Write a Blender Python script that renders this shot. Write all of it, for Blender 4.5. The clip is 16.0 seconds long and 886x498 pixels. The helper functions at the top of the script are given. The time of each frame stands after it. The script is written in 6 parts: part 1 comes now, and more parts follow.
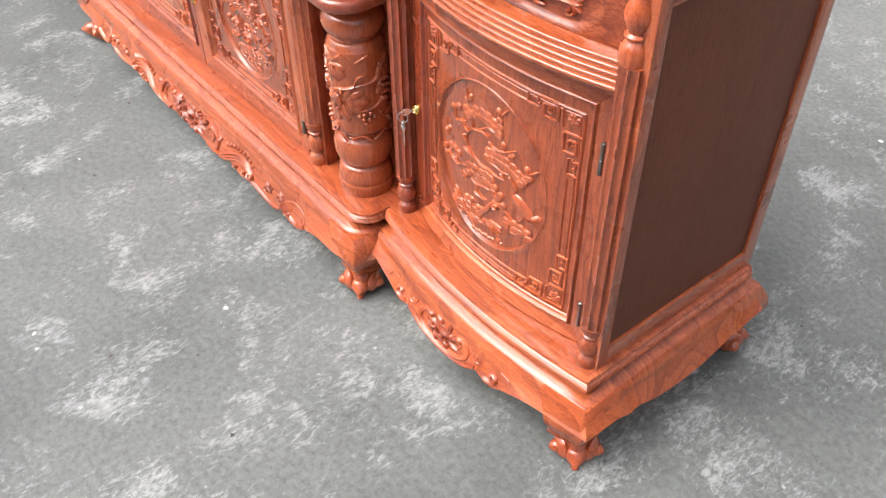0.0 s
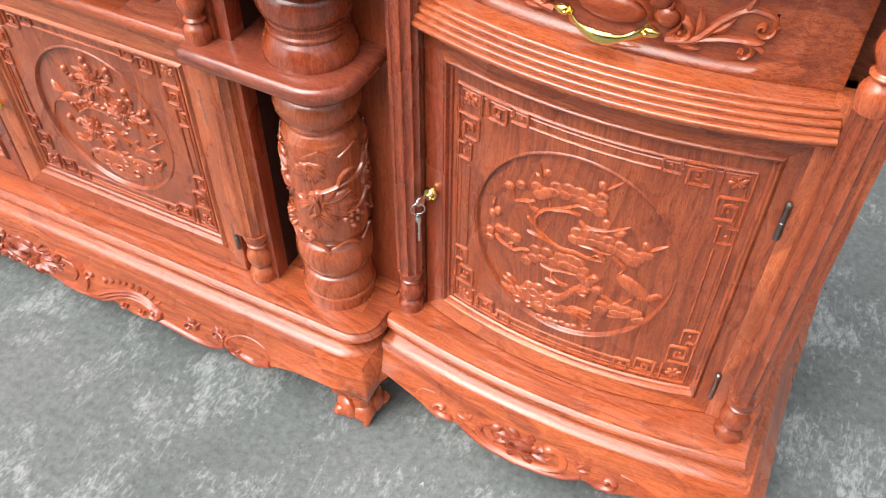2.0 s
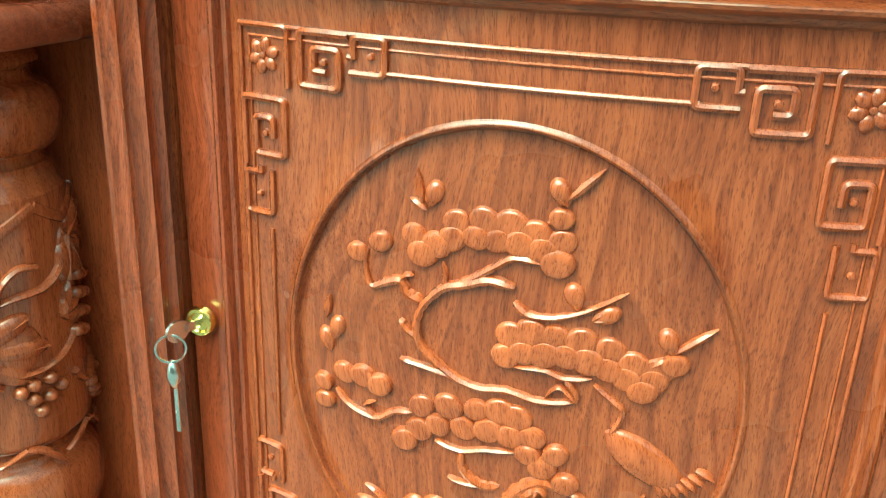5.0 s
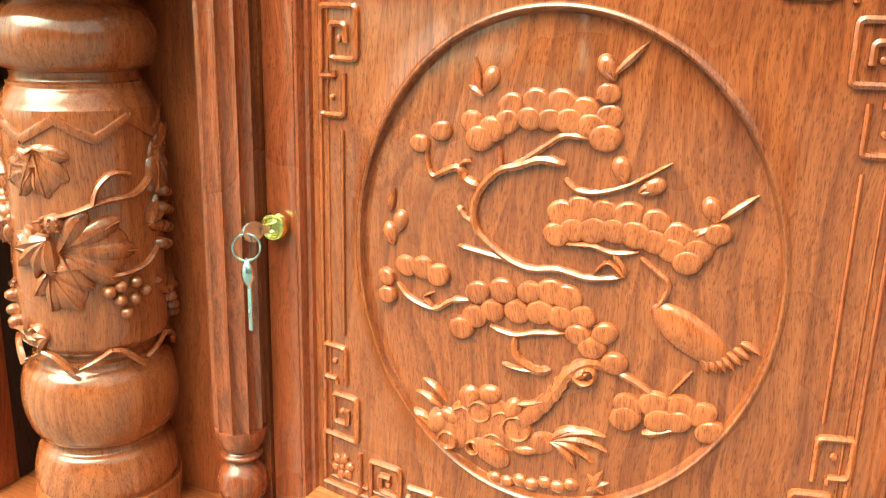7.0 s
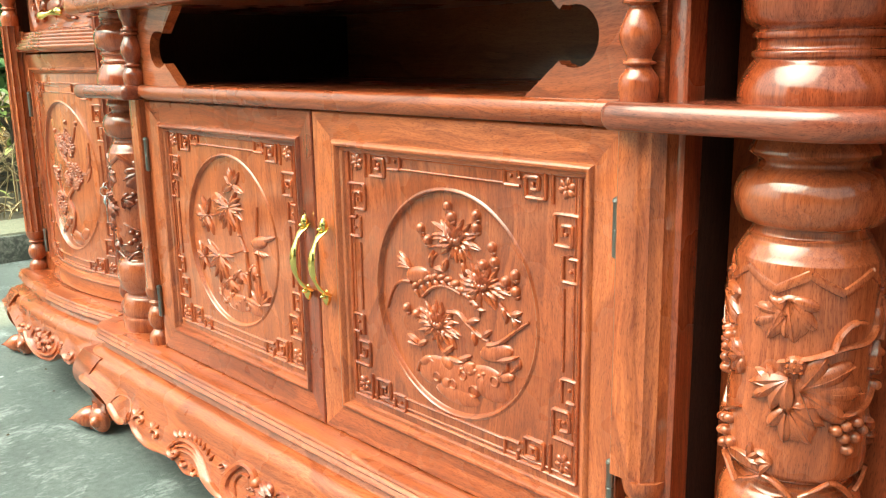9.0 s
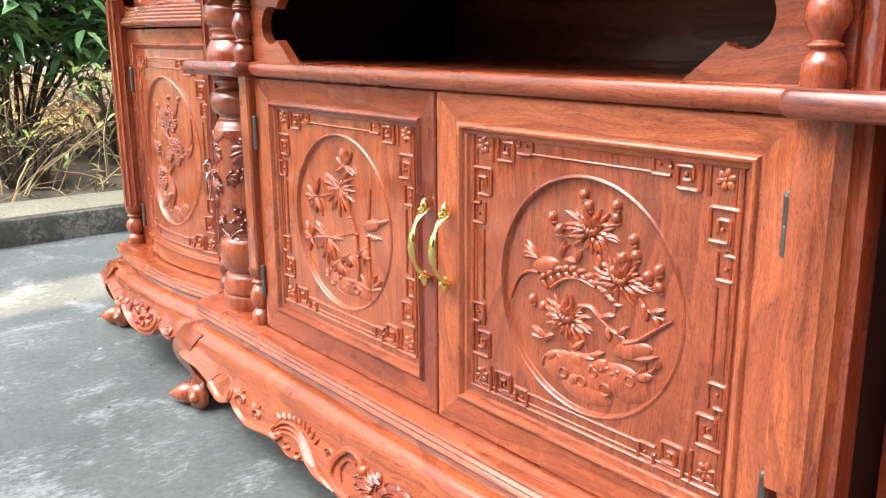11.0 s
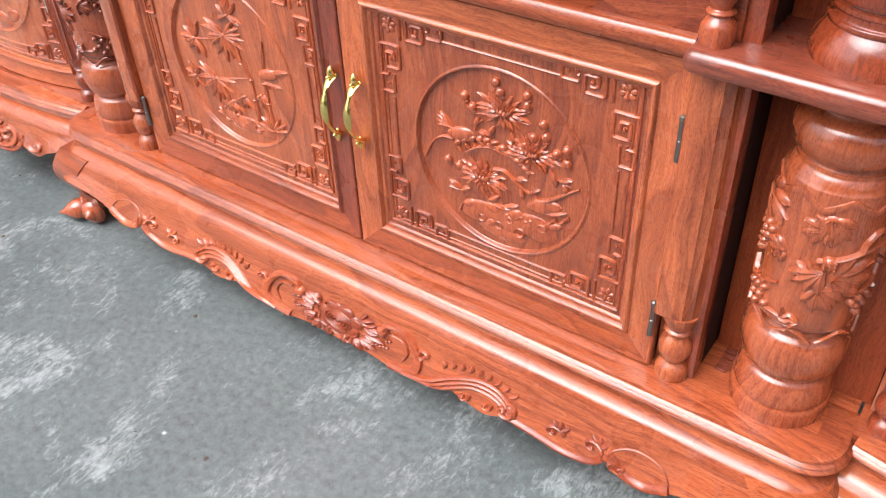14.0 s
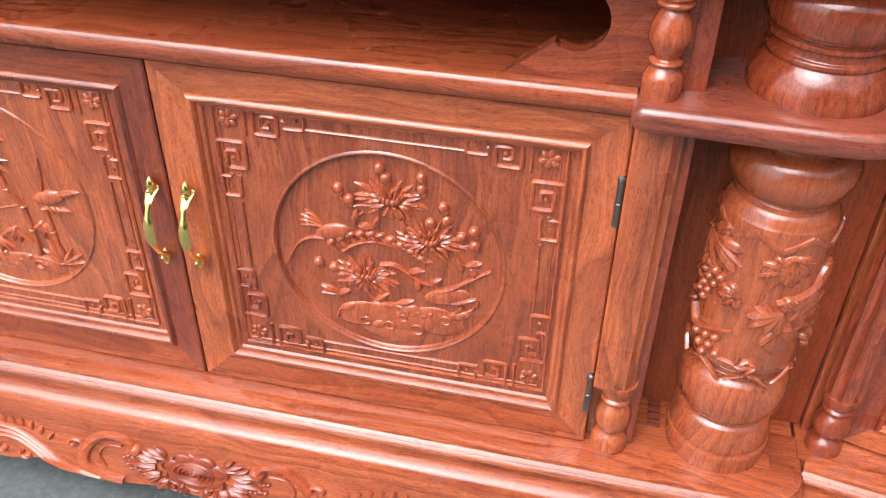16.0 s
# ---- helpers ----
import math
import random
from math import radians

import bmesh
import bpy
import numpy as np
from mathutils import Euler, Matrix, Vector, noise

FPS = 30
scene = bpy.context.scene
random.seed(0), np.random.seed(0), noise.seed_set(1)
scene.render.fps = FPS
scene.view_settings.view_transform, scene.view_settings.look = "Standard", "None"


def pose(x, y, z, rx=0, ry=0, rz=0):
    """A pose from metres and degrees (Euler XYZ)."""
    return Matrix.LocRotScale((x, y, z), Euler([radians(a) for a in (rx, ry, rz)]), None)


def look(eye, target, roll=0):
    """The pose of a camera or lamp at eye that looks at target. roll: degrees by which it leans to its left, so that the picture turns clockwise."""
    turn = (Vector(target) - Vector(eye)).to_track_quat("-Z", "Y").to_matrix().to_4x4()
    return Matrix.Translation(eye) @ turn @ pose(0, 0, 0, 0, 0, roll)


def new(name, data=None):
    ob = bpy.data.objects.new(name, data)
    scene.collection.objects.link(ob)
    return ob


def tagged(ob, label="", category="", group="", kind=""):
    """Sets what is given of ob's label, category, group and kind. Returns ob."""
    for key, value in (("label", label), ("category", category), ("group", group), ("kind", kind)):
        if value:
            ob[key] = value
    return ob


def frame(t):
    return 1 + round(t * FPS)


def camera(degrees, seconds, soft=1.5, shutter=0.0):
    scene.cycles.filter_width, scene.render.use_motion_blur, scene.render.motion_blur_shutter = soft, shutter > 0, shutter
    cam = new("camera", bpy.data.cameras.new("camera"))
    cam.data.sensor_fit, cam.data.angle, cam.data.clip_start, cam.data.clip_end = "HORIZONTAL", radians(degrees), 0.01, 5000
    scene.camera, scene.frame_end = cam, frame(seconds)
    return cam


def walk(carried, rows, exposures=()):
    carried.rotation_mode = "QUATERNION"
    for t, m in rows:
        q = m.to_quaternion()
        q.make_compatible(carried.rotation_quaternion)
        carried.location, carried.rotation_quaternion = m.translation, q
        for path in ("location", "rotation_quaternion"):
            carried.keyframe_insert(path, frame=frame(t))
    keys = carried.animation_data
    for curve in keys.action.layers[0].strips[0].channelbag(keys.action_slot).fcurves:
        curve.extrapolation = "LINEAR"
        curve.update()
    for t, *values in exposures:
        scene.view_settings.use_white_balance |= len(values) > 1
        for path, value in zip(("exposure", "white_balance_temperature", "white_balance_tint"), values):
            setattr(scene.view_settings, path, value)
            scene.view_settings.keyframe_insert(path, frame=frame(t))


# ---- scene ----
cam = camera(53.8, 16.0, 1.2)
PATH = [
    (0, (1.783, -0.694, 1.311), (0.637, 0.206, -0.059), -0.6),
    (0.5, (1.56, -0.812, 1.32), (0.509, 0.178, -0.063), -0.3),
    (1, (1.407, -0.783, 1.282), (0.444, 0.255, -0.131), -0.5),
    (1.5, (1.289, -0.684, 1.252), (0.472, 0.39, -0.224), -1.5),
    (2, (1.141, -0.688, 1.245), (0.538, 0.532, -0.22), 0.5),
    (2.5, (0.962, -0.667, 1.153), (0.519, 0.766, -0.17), 1.7),
    (3, (0.893, -0.628, 1.016), (0.473, 0.927, -0.169), 2.6),
    (3.5, (0.897, -0.602, 0.997), (0.49, 0.999, -0.13), 2.3),
    (4, (0.971, -0.464, 0.941), (0.573, 1.18, -0.127), 3.3),
    (4.5, (1.038, -0.361, 0.826), (0.527, 1.342, -0.089), 3.0),
    (4.7, (1.046, -0.367, 0.757), (0.509, 1.381, -0.051), 2.5),
    (6.8, (1.098, -0.433, 0.592), (0.414, 1.369, 0.057), 1.2),
    (7, (1.085, -0.443, 0.598), (0.358, 1.34, 0.061), 1.4),
    (7.5, (1.031, -0.48, 0.622), (0.1, 1.214, 0.105), 1.5),
    (8, (0.974, -0.537, 0.642), (-0.148, 1.048, 0.162), 1.4),
    (8.5, (0.925, -0.581, 0.663), (-0.37, 0.876, 0.213), -0.1),
    (9, (0.894, -0.63, 0.683), (-0.526, 0.709, 0.245), -1.0),
    (9.5, (0.867, -0.674, 0.68), (-0.614, 0.596, 0.241), -0.9),
    (9.7, (0.86, -0.68, 0.674), (-0.634, 0.575, 0.238), -0.8),
    (11.8, (0.776, -0.619, 0.711), (-0.757, 0.516, 0.109), 0.1),
    (12, (0.764, -0.61, 0.766), (-0.746, 0.483, 0.041), 0.0),
    (12.5, (0.725, -0.605, 0.897), (-0.667, 0.414, -0.115), -0.5),
    (13, (0.68, -0.627, 0.943), (-0.575, 0.404, -0.224), -1.1),
    (13.5, (0.683, -0.659, 0.96), (-0.436, 0.456, -0.267), -1.9),
    (14, (0.714, -0.748, 0.999), (-0.232, 0.496, -0.248), -2.5),
    (14.5, (0.654, -0.766, 1.017), (-0.087, 0.607, -0.234), -1.2),
    (15, (0.515, -0.723, 0.997), (0.004, 0.771, -0.231), 1.1),
    (15.5, (0.451, -0.703, 0.968), (0.053, 0.845, -0.233), 1.6),
    (16, (0.445, -0.688, 0.967), (0.096, 0.879, -0.227), 0.9),
]
EXPOSURE = [(0.0, 2.04, 6500, 11), (3.0, 1.80, 6050, -5), (4.5, 2.07, 5650, -50), (7.0, 2.52, 6150, -50), (8.0, 2.36, 6350, -44), (9.0, 2.28, 6600, -22), (9.5, 2.17, 6350, -2), (12.0, 2.12, 6100, 6), (13.5, 1.94, 6030, 7), (16.0, 1.78, 5900, 6)]
walk(cam, [(t, look(eye, target, roll)) for t, eye, target, roll in PATH], EXPOSURE)

# ---- light: a hazy sky, and a wide lamp added for its brightest part, high over one end of the yard ----
SUN_TURN, SUN_HIGH = radians(206), radians(56)
world = bpy.data.worlds.new("world")
scene.world = world
world.use_nodes = True
sky = world.node_tree.nodes.new("ShaderNodeTexSky")
sky.sky_type, sky.sun_disc = "NISHITA", False
sky.sun_elevation, sky.sun_rotation = SUN_HIGH, SUN_TURN
sky.air_density, sky.dust_density, sky.ozone_density = 1.0, 5.0, 1.0
haze = world.node_tree.nodes.new("ShaderNodeHueSaturation")
haze.inputs["Saturation"].default_value = 0.35
backing = world.node_tree.nodes["Background"]
backing.inputs["Strength"].default_value = 0.085
world.node_tree.links.new(sky.outputs[0], haze.inputs["Color"])
world.node_tree.links.new(haze.outputs[0], backing.inputs["Color"])

# added fill: a broad sun lamp standing in for the brightest sky
sky_fill = new("sky_fill", bpy.data.lights.new("sky_fill", "SUN"))
sky_fill.data.energy, sky_fill.data.angle, sky_fill.data.color = 0.9, radians(56), (1.0, 0.97, 0.93)
sky_fill.matrix_world = look((0, 0, 0), (-math.sin(SUN_TURN) * math.cos(SUN_HIGH), -math.cos(SUN_TURN) * math.cos(SUN_HIGH), -math.sin(SUN_HIGH)))

# the low sun itself: walls added out of view keep it off the stand, but for a gap between them
LOW_TURN, LOW_HIGH = radians(176), radians(24)
sun = new("sun", bpy.data.lights.new("sun", "SUN"))
sun.data.energy, sun.data.angle, sun.data.color = 6.0, radians(0.5), (1.0, 0.74, 0.48)
sun.matrix_world = look((0, 0, 0), (-math.sin(LOW_TURN) * math.cos(LOW_HIGH), -math.cos(LOW_TURN) * math.cos(LOW_HIGH), -math.sin(LOW_HIGH)))


# ---- materials ----
def material(name):
    m = bpy.data.materials.new(name)
    m.use_nodes = True
    return m, m.node_tree.nodes, m.node_tree.links, m.node_tree.nodes["Principled BSDF"]


def ramp(nodes, stops):
    r = nodes.new("ShaderNodeValToRGB")
    e = r.color_ramp.elements
    while len(e) < len(stops):
        e.new(0.5)
    for k, (p, c) in zip(e, stops):
        k.position, k.color = p, (*c, 1) if len(c) == 3 else c
    return r


def noise_tex(nodes, links, vector, scale, detail=4, rough=0.55, distort=0.0):
    n = nodes.new("ShaderNodeTexNoise")
    n.inputs["Scale"].default_value, n.inputs["Detail"].default_value = scale, detail
    n.inputs["Roughness"].default_value, n.inputs["Distortion"].default_value = rough, distort
    if vector:
        links.new(vector, n.inputs["Vector"])
    return n


def mixed(nodes, links, kind, fac, a, b):
    m = nodes.new("ShaderNodeMix")
    m.data_type, m.blend_type = "RGBA", kind
    if isinstance(fac, float):
        m.inputs[0].default_value = fac
    else:
        links.new(fac, m.inputs[0])
    for sock, v in ((m.inputs[6], a), (m.inputs[7], b)):
        if isinstance(v, tuple):
            sock.default_value = (*v, 1)
        else:
            links.new(v, sock)
    return m.outputs[2]


def wood(name, axis, light=(0.52, 0.130, 0.047), mid=(0.31, 0.062, 0.022), dark=(0.105, 0.014, 0.009), rough=0.26, coat=0.9, streak=0.45, figure=0.45):
    """Varnished rosewood with its grain along one axis."""
    m, nodes, links, bsdf = material(name)
    tc = nodes.new("ShaderNodeTexCoord")
    info = nodes.new("ShaderNodeObjectInfo")
    off = nodes.new("ShaderNodeVectorMath")
    off.operation = "MULTIPLY_ADD"
    links.new(info.outputs["Random"], off.inputs[0])
    off.inputs[1].default_value = (7.3, 5.1, 9.7)
    links.new(tc.outputs["Object"], off.inputs[2])
    stretch = [1.0, 1.0, 1.0]
    stretch[axis] = 0.05
    mp = nodes.new("ShaderNodeMapping")
    mp.inputs["Scale"].default_value = stretch
    swing = noise_tex(nodes, links, off.outputs[0], 4.5, 2, 0.5)
    warp = nodes.new("ShaderNodeVectorMath")
    warp.operation = "MULTIPLY_ADD"
    links.new(swing.outputs["Color"], warp.inputs[0])
    warp.inputs[1].default_value = (0.055, 0.055, 0.055)
    links.new(off.outputs[0], warp.inputs[2])
    links.new(warp.outputs[0], mp.inputs["Vector"])
    dash = [1.0, 1.0, 1.0]
    dash[axis] = 0.10
    mp3 = nodes.new("ShaderNodeMapping")
    mp3.inputs["Scale"].default_value = dash
    links.new(warp.outputs[0], mp3.inputs["Vector"])
    stretch2 = [1.0, 1.0, 1.0]
    stretch2[axis] = 0.16
    mp2 = nodes.new("ShaderNodeMapping")
    mp2.inputs["Scale"].default_value = stretch2
    links.new(warp.outputs[0], mp2.inputs["Vector"])
    broad = noise_tex(nodes, links, mp2.outputs[0], 11, 3, 0.5, 1.4)
    lines = noise_tex(nodes, links, mp.outputs[0], 240, 7, 0.72, 0.8)
    pores = noise_tex(nodes, links, mp3.outputs[0], 1500, 2, 0.5, 0.1)
    base = ramp(nodes, [(0.34, mid), (0.60, light)])
    links.new(lines.outputs["Fac"], base.inputs[0])
    dk = ramp(nodes, [(0.46, (0, 0, 0)), (0.70, (streak, streak, streak))])
    links.new(broad.outputs["Fac"], dk.inputs[0])
    lk = ramp(nodes, [(0.30, (1, 1, 1)), (0.60, (0.25, 0.25, 0.25))])
    links.new(lines.outputs["Fac"], lk.inputs[0])
    mul = nodes.new("ShaderNodeMath")
    mul.operation = "MULTIPLY"
    links.new(dk.outputs[0], mul.inputs[0])
    links.new(lk.outputs[0], mul.inputs[1])
    c = mixed(nodes, links, "MIX", mul.outputs[0], base.outputs[0], dark)
    hill = noise_tex(nodes, links, mp2.outputs[0], 5.5, 2, 0.45, 0.5)
    count = nodes.new("ShaderNodeMath")
    count.operation = "MULTIPLY"
    links.new(hill.outputs["Fac"], count.inputs[0])
    count.inputs[1].default_value = 15.0
    rings = nodes.new("ShaderNodeMath")
    rings.operation = "FRACT"
    links.new(count.outputs[0], rings.inputs[0])
    rk = ramp(nodes, [(0.0, (0, 0, 0)), (0.55, (figure * 0.35, figure * 0.35, figure * 0.35)), (0.93, (figure, figure, figure)), (1.0, (0, 0, 0))])
    links.new(rings.outputs[0], rk.inputs[0])
    c = mixed(nodes, links, "MIX", rk.outputs[0], c, dark)
    pk = ramp(nodes, [(0.33, (0.36, 0.27, 0.25)), (0.47, (1, 1, 1))])
    links.new(pores.outputs["Fac"], pk.inputs[0])
    c = mixed(nodes, links, "MULTIPLY", 0.65, c, pk.outputs[0])
    tone = ramp(nodes, [(0.0, (0.62, 0.52, 0.52)), (0.35, (0.92, 0.89, 0.89)), (1.0, (1.12, 1.16, 1.12))])
    links.new(info.outputs["Random"], tone.inputs[0])
    c = mixed(nodes, links, "MULTIPLY", 1.0, c, tone.outputs[0])
    links.new(c, bsdf.inputs["Base Color"])
    smear = noise_tex(nodes, links, tc.outputs["Object"], 9, 3)
    rr = nodes.new("ShaderNodeMapRange")
    rr.inputs["To Min"].default_value, rr.inputs["To Max"].default_value = rough - 0.06, rough + 0.10
    links.new(smear.outputs["Fac"], rr.inputs["Value"])
    links.new(rr.outputs[0], bsdf.inputs["Roughness"])
    bsdf.inputs["Specular IOR Level"].default_value = 0.22
    bsdf.inputs["Coat Weight"].default_value, bsdf.inputs["Coat Roughness"].default_value, bsdf.inputs["Coat IOR"].default_value = coat, 0.06, 1.55
    bump = nodes.new("ShaderNodeBump")
    bump.inputs["Strength"].default_value, bump.inputs["Distance"].default_value = 0.12, 0.0006
    links.new(pores.outputs["Fac"], bump.inputs["Height"])
    links.new(bump.outputs[0], bsdf.inputs["Normal"])
    return m


WOOD_Z = wood("rosewood_upright_grain", 2)
WOOD_X = wood("rosewood_level_grain", 0, coat=0.65)
GLOSS_X = wood("rosewood_level_grain_high_gloss", 0, streak=0.3, figure=0.25, coat=1.0)
WOOD_Y = wood("rosewood_deep_grain", 1)
CARVED = wood("rosewood_carved", 2, light=(0.52, 0.116, 0.041), mid=(0.33, 0.062, 0.021), streak=0.35, figure=0.22, rough=0.22, coat=1.0)
TURNED = wood("rosewood_turned", 2, light=(0.42, 0.096, 0.036), mid=(0.27, 0.054, 0.020), streak=0.4, figure=0.3, rough=0.24, coat=1.0)
CARVED_X = wood("rosewood_carved_level", 0, light=(0.52, 0.116, 0.041), mid=(0.33, 0.062, 0.021), streak=0.35, figure=0.22, rough=0.30, coat=0.6)
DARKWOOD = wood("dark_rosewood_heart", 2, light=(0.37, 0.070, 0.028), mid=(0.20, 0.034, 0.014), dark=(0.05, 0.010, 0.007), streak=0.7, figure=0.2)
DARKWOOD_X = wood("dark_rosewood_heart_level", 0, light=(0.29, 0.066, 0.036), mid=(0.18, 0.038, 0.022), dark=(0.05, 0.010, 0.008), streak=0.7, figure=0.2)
VENEER = wood("dark_brown_veneer", 2, light=(0.165, 0.058, 0.036), mid=(0.125, 0.041, 0.026), dark=(0.06, 0.022, 0.015), rough=0.55, coat=0.0, streak=0.3, figure=0.06)
BAYWOOD = wood("plain_rosewood_board", 2, light=(0.42, 0.085, 0.031), mid=(0.29, 0.052, 0.019), rough=0.42, coat=0.12, figure=0.2)
# raw dark board, coloured nearly black to carry the bay's shade as well
SHADED_BOARD = wood("shaded_brown_board", 2, light=(0.045, 0.016, 0.010), mid=(0.030, 0.010, 0.007), dark=(0.015, 0.006, 0.005), rough=0.85, coat=0.0, streak=0.3, figure=0.05)
INNER = wood("unlit_inner_board", 0, light=(0.30, 0.10, 0.045), mid=(0.22, 0.065, 0.03), streak=0.4, rough=0.4, coat=0.1)


def metal(name, colour, rough):
    m, nodes, links, bsdf = material(name)
    bsdf.inputs["Base Color"].default_value, bsdf.inputs["Metallic"].default_value = (*colour, 1), 1.0
    tc = nodes.new("ShaderNodeTexCoord")
    n = noise_tex(nodes, links, tc.outputs["Object"], 160, 3)
    r = nodes.new("ShaderNodeMapRange")
    r.inputs["To Min"].default_value, r.inputs["To Max"].default_value = rough * 0.7, rough * 1.5
    links.new(n.outputs["Fac"], r.inputs["Value"])
    links.new(r.outputs[0], bsdf.inputs["Roughness"])
    return m


BRASS = metal("polished_brass", (0.86, 0.66, 0.22), 0.16)
STEEL = metal("dull_steel", (0.24, 0.23, 0.22), 0.32)
NICKEL = metal("nickel", (0.72, 0.74, 0.74), 0.22)


def concrete(name, grey=1.0, stains=1.0, tint=(1.0, 1.0, 1.0)):
    """Old trowelled concrete: a dark cement film, worn through in pale crusty patches."""
    m, nodes, links, bsdf = material(name)
    tc = nodes.new("ShaderNodeTexCoord")
    v = tc.outputs["Object"]
    big = noise_tex(nodes, links, v, 1.9, 4, 0.6, 0.4)
    patch = noise_tex(nodes, links, v, 6.5, 6, 0.6, 0.5)
    st = nodes.new("ShaderNodeMapping")
    st.inputs["Scale"].default_value, st.inputs["Rotation"].default_value = (2.2, 0.9, 1), (0, 0, 0.6)
    links.new(v, st.inputs["Vector"])
    crust = noise_tex(nodes, links, st.outputs[0], 46, 9, 0.78, 0.9)
    fine = noise_tex(nodes, links, v, 75, 7, 0.75)
    grit = noise_tex(nodes, links, v, 520, 2, 0.6)
    base = ramp(nodes, [(0.28, (0.080 * grey, 0.088 * grey, 0.086 * grey)), (0.52, (0.118 * grey, 0.126 * grey, 0.122 * grey)), (0.75, (0.150 * grey, 0.155 * grey, 0.150 * grey))])
    links.new(big.outputs["Fac"], base.inputs[0])
    add = nodes.new("ShaderNodeMath")
    add.operation = "MULTIPLY_ADD"
    links.new(patch.outputs["Fac"], add.inputs[0])
    add.inputs[1].default_value = 0.95
    links.new(crust.outputs["Fac"], add.inputs[2])
    k = ramp(nodes, [(0.0, (0, 0, 0)), (1.0, (1, 1, 1))])
    span = nodes.new("ShaderNodeMapRange")
    span.inputs["From Min"].default_value, span.inputs["From Max"].default_value = 1.02, 1.17
    span.inputs["To Max"].default_value = 0.58 * stains
    links.new(add.outputs[0], span.inputs["Value"])
    links.new(span.outputs[0], k.inputs[0])
    c = mixed(nodes, links, "MIX", k.outputs[0], base.outputs[0], (0.36, 0.37, 0.365))
    fr = ramp(nodes, [(0.30, (0.50, 0.51, 0.51)), (0.50, (1, 1, 1)), (0.70, (1.45, 1.45, 1.42))])
    links.new(fine.outputs["Fac"], fr.inputs[0])
    c = mixed(nodes, links, "MULTIPLY", 0.9, c, fr.outputs[0])
    for scale, size, spot in ((2.3, 0.030, (0.74, 0.75, 0.74)), (7.7, 0.030, (0.62, 0.62, 0.60)), (5.1, 0.018, (0.03, 0.03, 0.03))):
        spots = nodes.new("ShaderNodeTexVoronoi")
        spots.inputs["Scale"].default_value = scale
        wob = nodes.new("ShaderNodeVectorMath")
        wob.operation = "MULTIPLY_ADD"
        links.new(crust.outputs["Color"], wob.inputs[0])
        wob.inputs[1].default_value = (0.03, 0.03, 0.0)
        links.new(v, wob.inputs[2])
        links.new(wob.outputs[0], spots.inputs["Vector"])
        sr = ramp(nodes, [(size, (1, 1, 1)), (size * 1.6, (0, 0, 0))])
        links.new(spots.outputs["Distance"], sr.inputs[0])
        c = mixed(nodes, links, "MIX", sr.outputs[0], c, spot)
    c = mixed(nodes, links, "MULTIPLY", 1.0, c, tint)
    links.new(c, bsdf.inputs["Base Color"])
    rr = nodes.new("ShaderNodeMapRange")
    rr.inputs["To Min"].default_value, rr.inputs["To Max"].default_value = 0.5, 0.85
    links.new(fine.outputs["Fac"], rr.inputs["Value"])
    links.new(rr.outputs[0], bsdf.inputs["Roughness"])
    bump = nodes.new("ShaderNodeBump")
    bump.inputs["Strength"].default_value, bump.inputs["Distance"].default_value = 0.45, 0.004
    mixh = nodes.new("ShaderNodeMath")
    mixh.operation = "ADD"
    links.new(fine.outputs["Fac"], mixh.inputs[0])
    links.new(grit.outputs["Fac"], mixh.inputs[1])
    links.new(mixh.outputs[0], bump.inputs["Height"])
    links.new(bump.outputs[0], bsdf.inputs["Normal"])
    return m


CONCRETE = concrete("stained_grey_concrete")
MORTAR = concrete("sandy_mortar", 1.9, 0.5, (1.12, 0.94, 0.70))
KERBSTONE = concrete("weathered_kerb_concrete", 0.7, 1.0, (1.12, 1.0, 0.86))


def plain(name, stops, scale, rough=0.8, island=False, shine=0.5):
    m, nodes, links, bsdf = material(name)
    tc = nodes.new("ShaderNodeTexCoord")
    n = noise_tex(nodes, links, tc.outputs["Object"], scale, 5, 0.65)
    r = ramp(nodes, stops)
    if island:
        geo = nodes.new("ShaderNodeNewGeometry")
        add = nodes.new("ShaderNodeMath")
        add.operation = "MULTIPLY_ADD"
        links.new(geo.outputs["Random Per Island"], add.inputs[0])
        add.inputs[1].default_value = 0.75
        sub = nodes.new("ShaderNodeMath")
        sub.operation = "MULTIPLY"
        links.new(n.outputs["Fac"], sub.inputs[0])
        sub.inputs[1].default_value = 0.25
        links.new(sub.outputs[0], add.inputs[2])
        links.new(add.outputs[0], r.inputs[0])
    else:
        links.new(n.outputs["Fac"], r.inputs[0])
    links.new(r.outputs[0], bsdf.inputs["Base Color"])
    bsdf.inputs["Roughness"].default_value = rough
    bsdf.inputs["Specular IOR Level"].default_value = shine
    bump = nodes.new("ShaderNodeBump")
    bump.inputs["Strength"].default_value, bump.inputs["Distance"].default_value = 0.3, 0.004
    links.new(n.outputs["Fac"], bump.inputs["Height"])
    links.new(bump.outputs[0], bsdf.inputs["Normal"])
    return m


SOIL = plain("dark_soil", [(0.3, (0.06, 0.045, 0.030)), (0.6, (0.13, 0.10, 0.068)), (0.8, (0.22, 0.17, 0.12))], 14, 0.95)
LITTER = plain("dry_leaves", [(0.1, (0.10, 0.065, 0.04)), (0.5, (0.26, 0.17, 0.09)), (0.95, (0.60, 0.46, 0.27))], 30, 0.8, True)
TWIG = plain("dry_twig", [(0.2, (0.22, 0.14, 0.08)), (0.8, (0.55, 0.42, 0.24))], 20, 0.85, True)
LEAF = plain("green_leaf", [(0.05, (0.07, 0.17, 0.06)), (0.5, (0.15, 0.29, 0.10)), (0.95, (0.30, 0.46, 0.15))], 12, 0.36, True)
